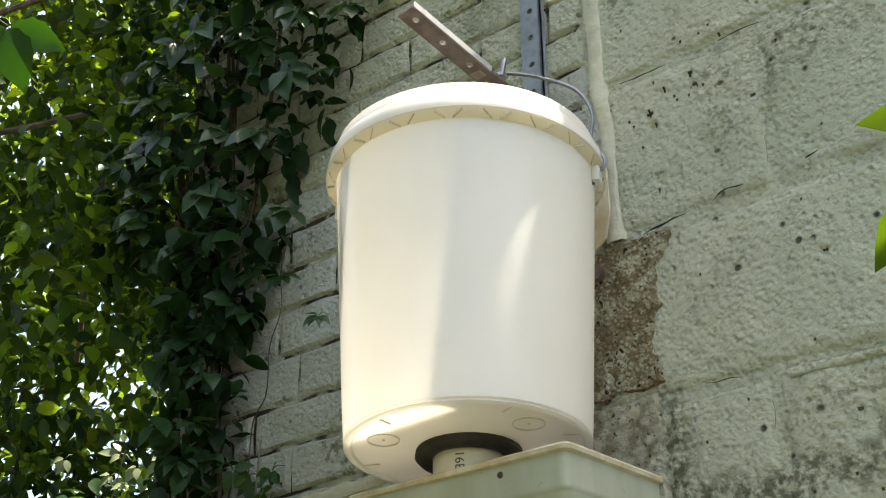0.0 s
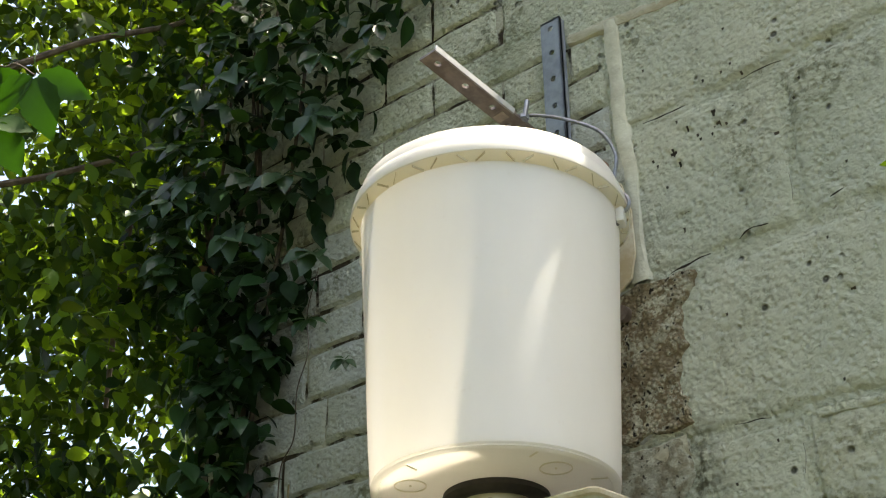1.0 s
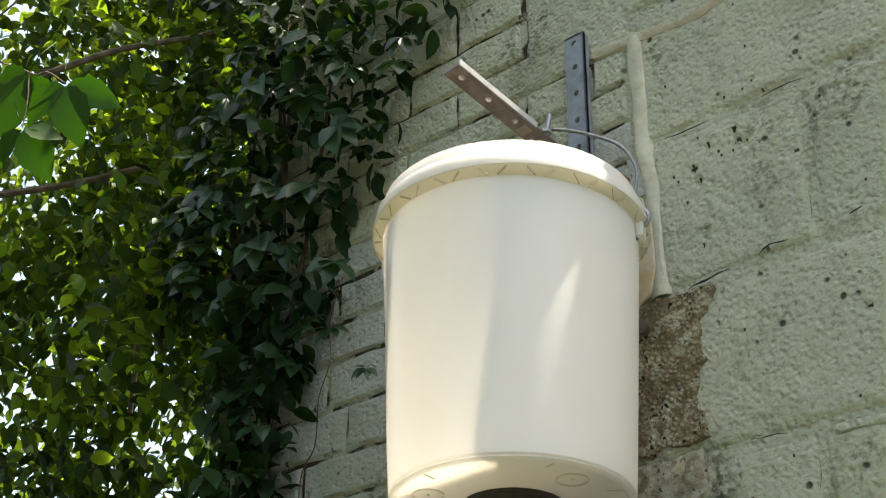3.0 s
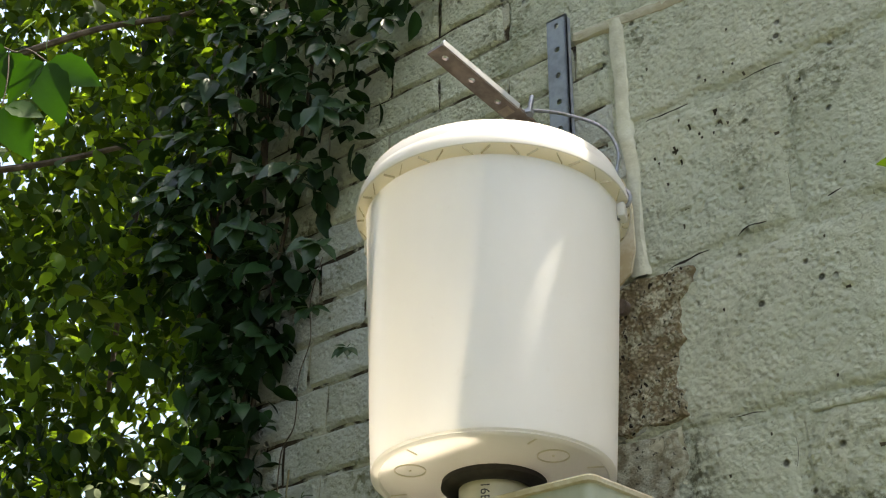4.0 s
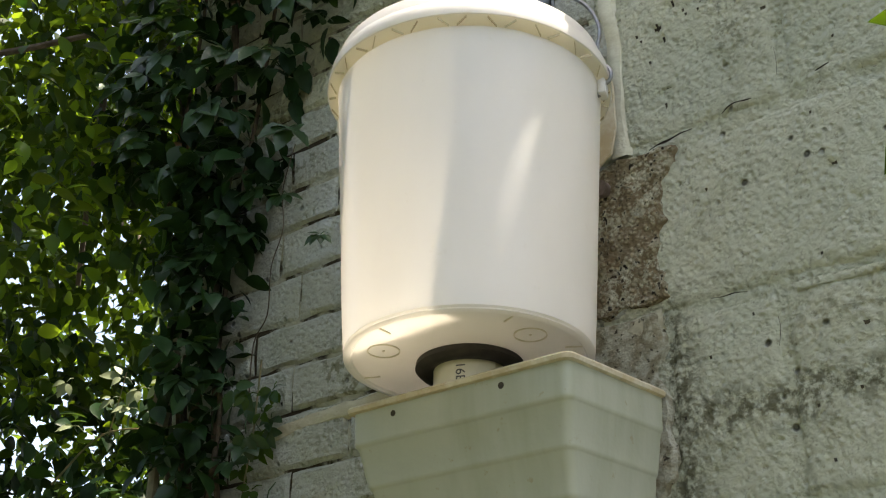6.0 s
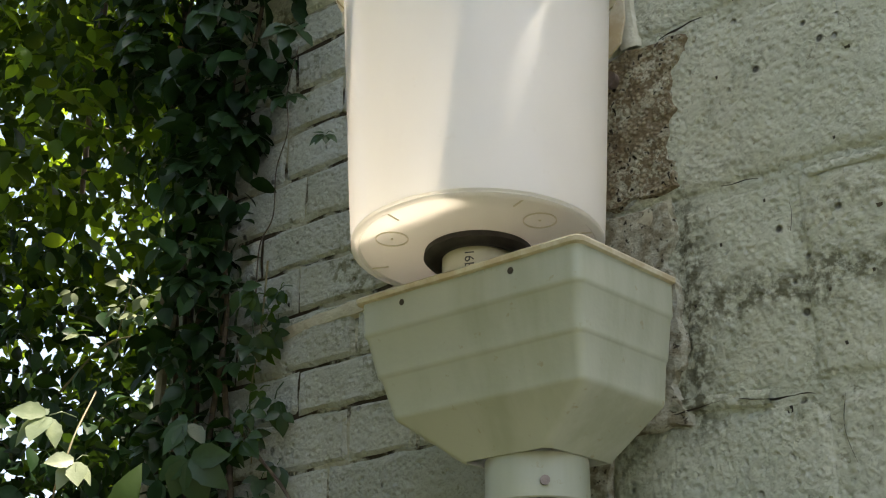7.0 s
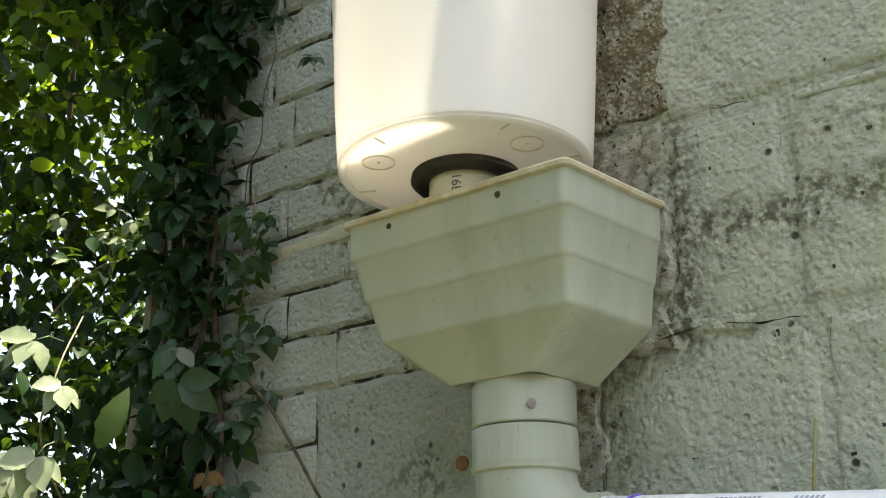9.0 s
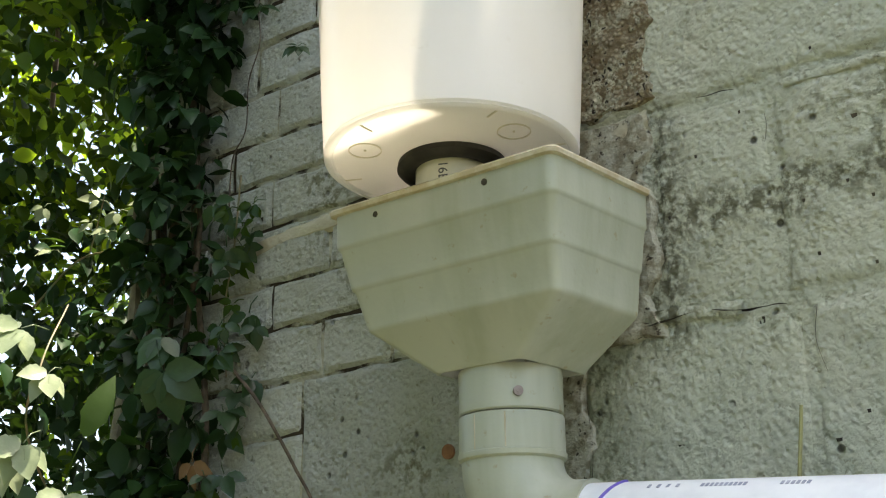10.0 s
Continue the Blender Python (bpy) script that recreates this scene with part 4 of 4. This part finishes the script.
def leaf_cloud(name, sites, sizes, material, parent, seed, label=""):
    """Very many leaflets as one joined mesh."""
    r = np.random.default_rng(seed)
    n = len(sites)
    half = [(0.15, 0.09, 0.03), (0.27, 0.26, 0.07), (0.31, 0.46, 0.08), (0.23, 0.70, 0.03), (0.09, 0.88, -0.05)]
    shape = np.array([(0, 0, 0), *half, (0, 1, -0.12), *[(-a, b, c) for a, b, c in half], (0, 0.27, 0.01), (0, 0.47, 0), (0, 0.70, -0.04)])
    ang = r.uniform(0, 2 * math.pi, n)
    tilt = r.normal(0, 0.6, n)
    pitch = r.uniform(-1.5, 0.2, n)
    ca, sa, ct, st, cp, sp = np.cos(ang), np.sin(ang), np.cos(tilt), np.sin(tilt), np.cos(pitch), np.sin(pitch)
    v = shape[None] * np.asarray(sizes)[:, None, None]
    x, y, z = v[..., 0], v[..., 1], v[..., 2]
    x, z = x * ct[:, None] + z * st[:, None], -x * st[:, None] + z * ct[:, None]
    y, z = y * cp[:, None] - z * sp[:, None], y * sp[:, None] + z * cp[:, None]
    x, y = x * ca[:, None] - y * sa[:, None], x * sa[:, None] + y * ca[:, None]
    co = np.stack((x, y, z), -1) + np.asarray(sites)[:, None]
    quad = np.array([(0, 1, 2, 12), (12, 2, 3, 13), (13, 3, 4, 14), (14, 4, 5, 6), (0, 12, 8, 7), (12, 13, 9, 8), (13, 14, 10, 9), (14, 6, 11, 10)])
    faces = (quad[None] + 15 * np.arange(n)[:, None, None]).reshape(-1, 4)
    me = bpy.data.meshes.new(name)
    me.from_pydata(co.reshape(-1, 3).tolist(), [], faces.tolist())
    me.materials.append(material)
    for p in me.polygons:
        p.use_smooth = True
    ob = new(name, me)
    ob.parent = parent
    return tagged(ob, label, kind="stuff")


def creeper_sites(n, seed):
    """Leaf sites close to the wall, inside the creeper's outline."""
    r = random.Random(seed)
    out = []
    for _ in range(n):
        z = r.uniform(-0.5, 1.5)
        right = vine_edge(z) - 0.03 - 0.03 * noise.noise(Vector((z * 9, 0, seed)))
        w = r.random()
        if z < 0.32 and r.random() < 0.5:
            continue
        out.append((right - w * (right + (0.90 if z > 0.45 else 0.72)), -0.012 - r.uniform(0, 0.11) * min(1, 0.25 + w * 2.2), z))
    return np.array(out)


def cluster_sites(n, lo, hi, clump, spread, seed):
    """Leaf sites gathered in clumps inside a box."""
    r = np.random.default_rng(seed)
    c = r.uniform(lo, hi, (max(1, n // clump), 3))
    return c[r.integers(0, len(c), n)] + r.normal(0, spread, (n, 3))


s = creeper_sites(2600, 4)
leaf_cloud("foliage", s - np.array(vine.location), np.random.default_rng(7).uniform(0.022, 0.048, len(s)), MAT_IVY_SHADED, vine, 8)
# creeper hanging over the wall's end and a tree behind it
end_vine = thing("hanging_vine", "leafy vine hanging past the wall's end, sunlit in spots", "vine", at=(-1.0, 0.1, GROUND))
upper = cluster_sites(12500, (-1.45, -0.15, 0.25), (-0.80, 0.55, 1.75), 24, 0.050, 11)
lower = cluster_sites(7000, (-1.45, -0.12, -0.85), (-0.80, 0.4, 0.36), 30, 0.052, 12)


def sunlit_gap(s):
    """Drops the leaves that would stand between the sun and the young shoot, or before it."""
    t = s[:, 2] - 0.20
    s = s[~((t > 0.05) & (np.hypot(s[:, 0] - (-0.97 + 0.20 * t), s[:, 1] - (0.06 + 0.247 * t)) < 0.19))]
    return s[~((s[:, 0] > -1.10) & (s[:, 1] < 0.10) & (s[:, 2] > 0.08) & (s[:, 2] < 0.34))]


# the lower leaves get the shade-darkened creeper green
for s, material, seed in ((sunlit_gap(upper), MAT_TREE, 21), (sunlit_gap(lower), MAT_IVY_SHADED, 22)):
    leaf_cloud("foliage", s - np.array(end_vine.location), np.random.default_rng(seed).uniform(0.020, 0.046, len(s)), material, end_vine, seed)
for pts, r0, r1 in ((((-1.16, -0.29, 0.70), (-1.048, -0.172, 0.735), (-0.985, -0.101, 0.767), (-0.93, -0.05, 0.79)), 0.0065, 0.004),
                    (((-1.10, -0.34, 0.83), (-0.977, -0.242, 0.895), (-0.908, -0.177, 0.935), (-0.828, -0.093, 0.966), (-0.77, -0.05, 0.99)), 0.0065, 0.004),
                    (((-0.93, -0.06, 0.66), (-0.95, -0.05, 0.56), (-0.967, -0.043, 0.511), (-1.011, -0.015, 0.379)), 0.006, 0.004)):
    stem(end_vine, pts, r0, r1, MAT_BARK, "branch")
tree = thing("tree", "broadleaf tree with backlit yellow-green leaves behind the wall", "tree", at=(-2.6, 1.8, GROUND))
off = np.array(tree.location)
s = np.concatenate((cluster_sites(19000, (-4.2, 0.2, 0.35), (-1.2, 3.6, 3.4), 26, 0.12, 31), cluster_sites(8000, (-4.2, 0.2, -0.9), (-1.2, 3.6, 0.35), 34, 0.12, 32)))
leaf_cloud("crown", s - off, np.random.default_rng(3).uniform(0.034, 0.066, len(s)), MAT_TREE, tree, 33)
bm = bmesh.new()
tube(bm, [Vector(p) - Vector(tree.location) for p in ((-2.6, 1.8, GROUND - 0.1), (-2.55, 1.8, -0.4), (-2.5, 1.75, 0.8), (-2.45, 1.8, 2.2), (-2.5, 1.9, 3.2))], [0.12, 0.10, 0.08, 0.05, 0.02], 14)
part("trunk", bm, MAT_BARK, tree)
for pts in (((-2.52, 1.77, 0.4), (-2.1, 1.3, 0.9), (-1.7, 0.9, 1.3)), ((-2.5, 1.77, 0.9), (-3.0, 1.4, 1.6), (-3.5, 1.1, 2.1)), ((-2.48, 1.78, 1.3), (-2.0, 2.3, 1.9), (-1.6, 2.7, 2.4)), ((-2.53, 1.78, 0.0), (-2.2, 1.1, 0.2), (-1.8, 0.7, 0.2))):
    stem(tree, pts, 0.03, 0.008, MAT_BARK, "limb")

# unseen hedge, added to block light from the wall's front and left
hedge = thing("hedge", "unseen tall dense green hedge, added to block light", "hedge", at=(-1.0, -3.0, GROUND))
s = np.concatenate((cluster_sites(15500, (-6.5, -3.4, GROUND), (0.7, -2.6, 4.2), 16, 0.12, 51), cluster_sites(5500, (-3.3, -3.3, GROUND), (-2.3, -0.9, 2.6), 16, 0.12, 52)))
leaf_cloud("foliage", s - np.array(hedge.location), np.random.default_rng(10).uniform(0.10, 0.19, len(s)), MAT_TREE, hedge, 53)
for k in range(9):
    x = -6.0 + k * 0.82
    stem(hedge, [(x, -3.0, GROUND - 0.05), (x + 0.1, -3.05, -0.6), (x - 0.05, -3.0, 0.6), (x + 0.05, -3.0, 1.8)], 0.035, 0.01, MAT_BARK, "trunk")

# ---- nearer sprays ----
front = thing("vine_spray", "spray of large creeper leaves standing out from the wall", "vine", at=(-0.66, -0.16, -0.30))


def spray_leaf(parent, me, p, normal, tip, scale, wild=10, label=""):
    ob = place_leaf(None, me, Vector(p), normal, tip, rnd, scale, wild, label)
    ob.parent = parent
    ob.matrix_parent_inverse = Matrix.Translation(-Vector(parent.location))
    return ob


for p, nrm, tip, s in (((-0.377, -0.41, -0.185), (0.5, -0.3, 0.8), (0.2, -0.6, -0.6) , 0.46), ((-0.386, -0.424, -0.248), (0.6, -0.4, 0.6), (0.1, -0.4, -0.8) , 0.58), ((-0.585, -0.12, -0.105), (0.6, -0.78, 0.1), (0.5, -0.1, -0.8), 0.7),
                       ((-0.600, -0.11, -0.060), (0.5, -0.6, 0.5), (-0.2, -0.3, -0.6), 0.6), ((-0.426, -0.41, -0.136), (0.5, -0.4, 0.75), (-0.3, -0.6, -0.5), 0.6), ((-0.422, -0.415, -0.257), (0.5, -0.5, 0.6), (-0.4, -0.4, -0.7), 0.6),
                       ((-0.345, -0.406, -0.293), (0.5, -0.4, 0.6), (0.3, -0.3, -0.9), 0.6)):
    # the outermost leaves wear the sun-lightened colour
    spray_leaf(front, rnd.choice(BIG_SUNLIT if p[1] < -0.40 else BIG5), p, nrm, tip, s)
stem(front, [(-0.72, -0.02, -0.42), (-0.62, -0.20, -0.30), (-0.422, -0.397, -0.235), (-0.395, -0.406, -0.172), (-0.44, -0.352, -0.1)], 0.0013, 0.0008, MAT_STEM)
spray_leaf(front, leaf_meshes(MAT_YOUNG, 1, 1, 1.25)[0], (-0.371, -0.375, -0.242), (0.6, -0.7, -0.2), (0.027, 0.014, 0.067), 0.80, 2, "single bright backlit green leaflet")
sunny = thing("vine_shoot", "young vine shoot, its leaves coloured pale as if in strong sun", "vine", at=(-0.92, 0.02, 0.05))
SUNLIT3 = leaf_meshes(MAT_LEAF_SUNLIT, 3, 4, 0.50)
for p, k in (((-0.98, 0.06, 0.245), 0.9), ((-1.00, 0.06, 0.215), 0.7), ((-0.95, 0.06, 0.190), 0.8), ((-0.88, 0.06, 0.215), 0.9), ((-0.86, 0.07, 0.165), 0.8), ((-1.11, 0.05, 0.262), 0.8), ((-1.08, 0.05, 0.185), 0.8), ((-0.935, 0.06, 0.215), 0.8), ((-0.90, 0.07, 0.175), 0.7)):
    spray_leaf(sunny, SUNLIT3[round(k * 20) % 4], p, (0.45, -0.35, 0.82), (rnd.uniform(-0.8, 0.8), -0.5, -0.6), k, 25)
stem(sunny, [(-1.12, 0.05, 0.10), (-1.04, 0.06, 0.155), (-0.97, 0.06, 0.160), (-0.90, 0.07, 0.150), (-0.84, 0.08, 0.145)], 0.0018, 0.0010, MAT_STEM)
stem(sunny, [(-1.00, 0.06, 0.158), (-0.985, 0.06, 0.20), (-0.97, 0.06, 0.25)], 0.0012, 0.0008, MAT_STEM)
near_right = thing("vine_leaf", "bright green toothed leaves hanging free before the wall", "vine", at=(0.428, -0.25, 0.138))
FREE = leaf_meshes(MAT_YOUNG, 1, 2, 1.9)
spray_leaf(near_right, FREE[0], (0.452, -0.25, 0.134), (0.55, -0.80, -0.25), (-0.981, 0.0, 0.196), 0.75, 3)
spray_leaf(near_right, FREE[1], (0.393, -0.25, 0.094), (0.6, -0.75, -0.2), (-0.682, 0.0, -0.731), 0.75, 3)
stem(near_right, [(0.62, -0.25, 0.32), (0.52, -0.25, 0.22), (0.428, -0.25, 0.138), (0.44, -0.25, 0.12), (0.393, -0.25, 0.094)], 0.0014, 0.0009, MAT_STEM)
near_left = thing("vine_tendril", "large green leaves hanging free in front of the creeper", "vine", at=(-0.759, -0.35, 0.71))
NEAR = leaf_meshes(MAT_TREE_NEAR, 3, 3, 1.5)
spray_leaf(near_left, NEAR[0], (-0.759, -0.35, 0.71), (0.6, -0.7, -0.1), (0.1, 0.05, -1), 0.95, 5)
spray_leaf(near_left, NEAR[1], (-0.873, -0.35, 0.783), (0.6, -0.7, -0.1), (-0.3, -0.2, -0.9), 1.0, 5)
spray_leaf(near_left, NEAR[2], (-0.862, -0.35, 0.681), (0.6, -0.7, 0.0), (0.3, 0.2, -0.9), 0.9, 5)
stem(near_left, [(-0.95, -0.08, 1.25), (-0.88, -0.20, 1.18), (-1.049, -0.35, 0.943), (-0.873, -0.35, 0.783), (-0.816, -0.35, 0.756), (-0.759, -0.35, 0.71)], 0.0022, 0.001, MAT_BARK)
stem(near_left, [(-0.873, -0.35, 0.783), (-0.862, -0.35, 0.732), (-0.862, -0.35, 0.681)], 0.0012, 0.0009, MAT_BARK)
stalk = thing("dry_stalk", "thin dry plant stalk leaning on the wall", "stalk", at=(0.138, -0.02, -0.31))
stem(stalk, [(0.142, -0.010, -0.228), (0.139, -0.012, -0.26), (0.135, -0.014, -0.30), (0.133, -0.018, -0.345)], 0.0016, 0.0022, MAT_STRAW)
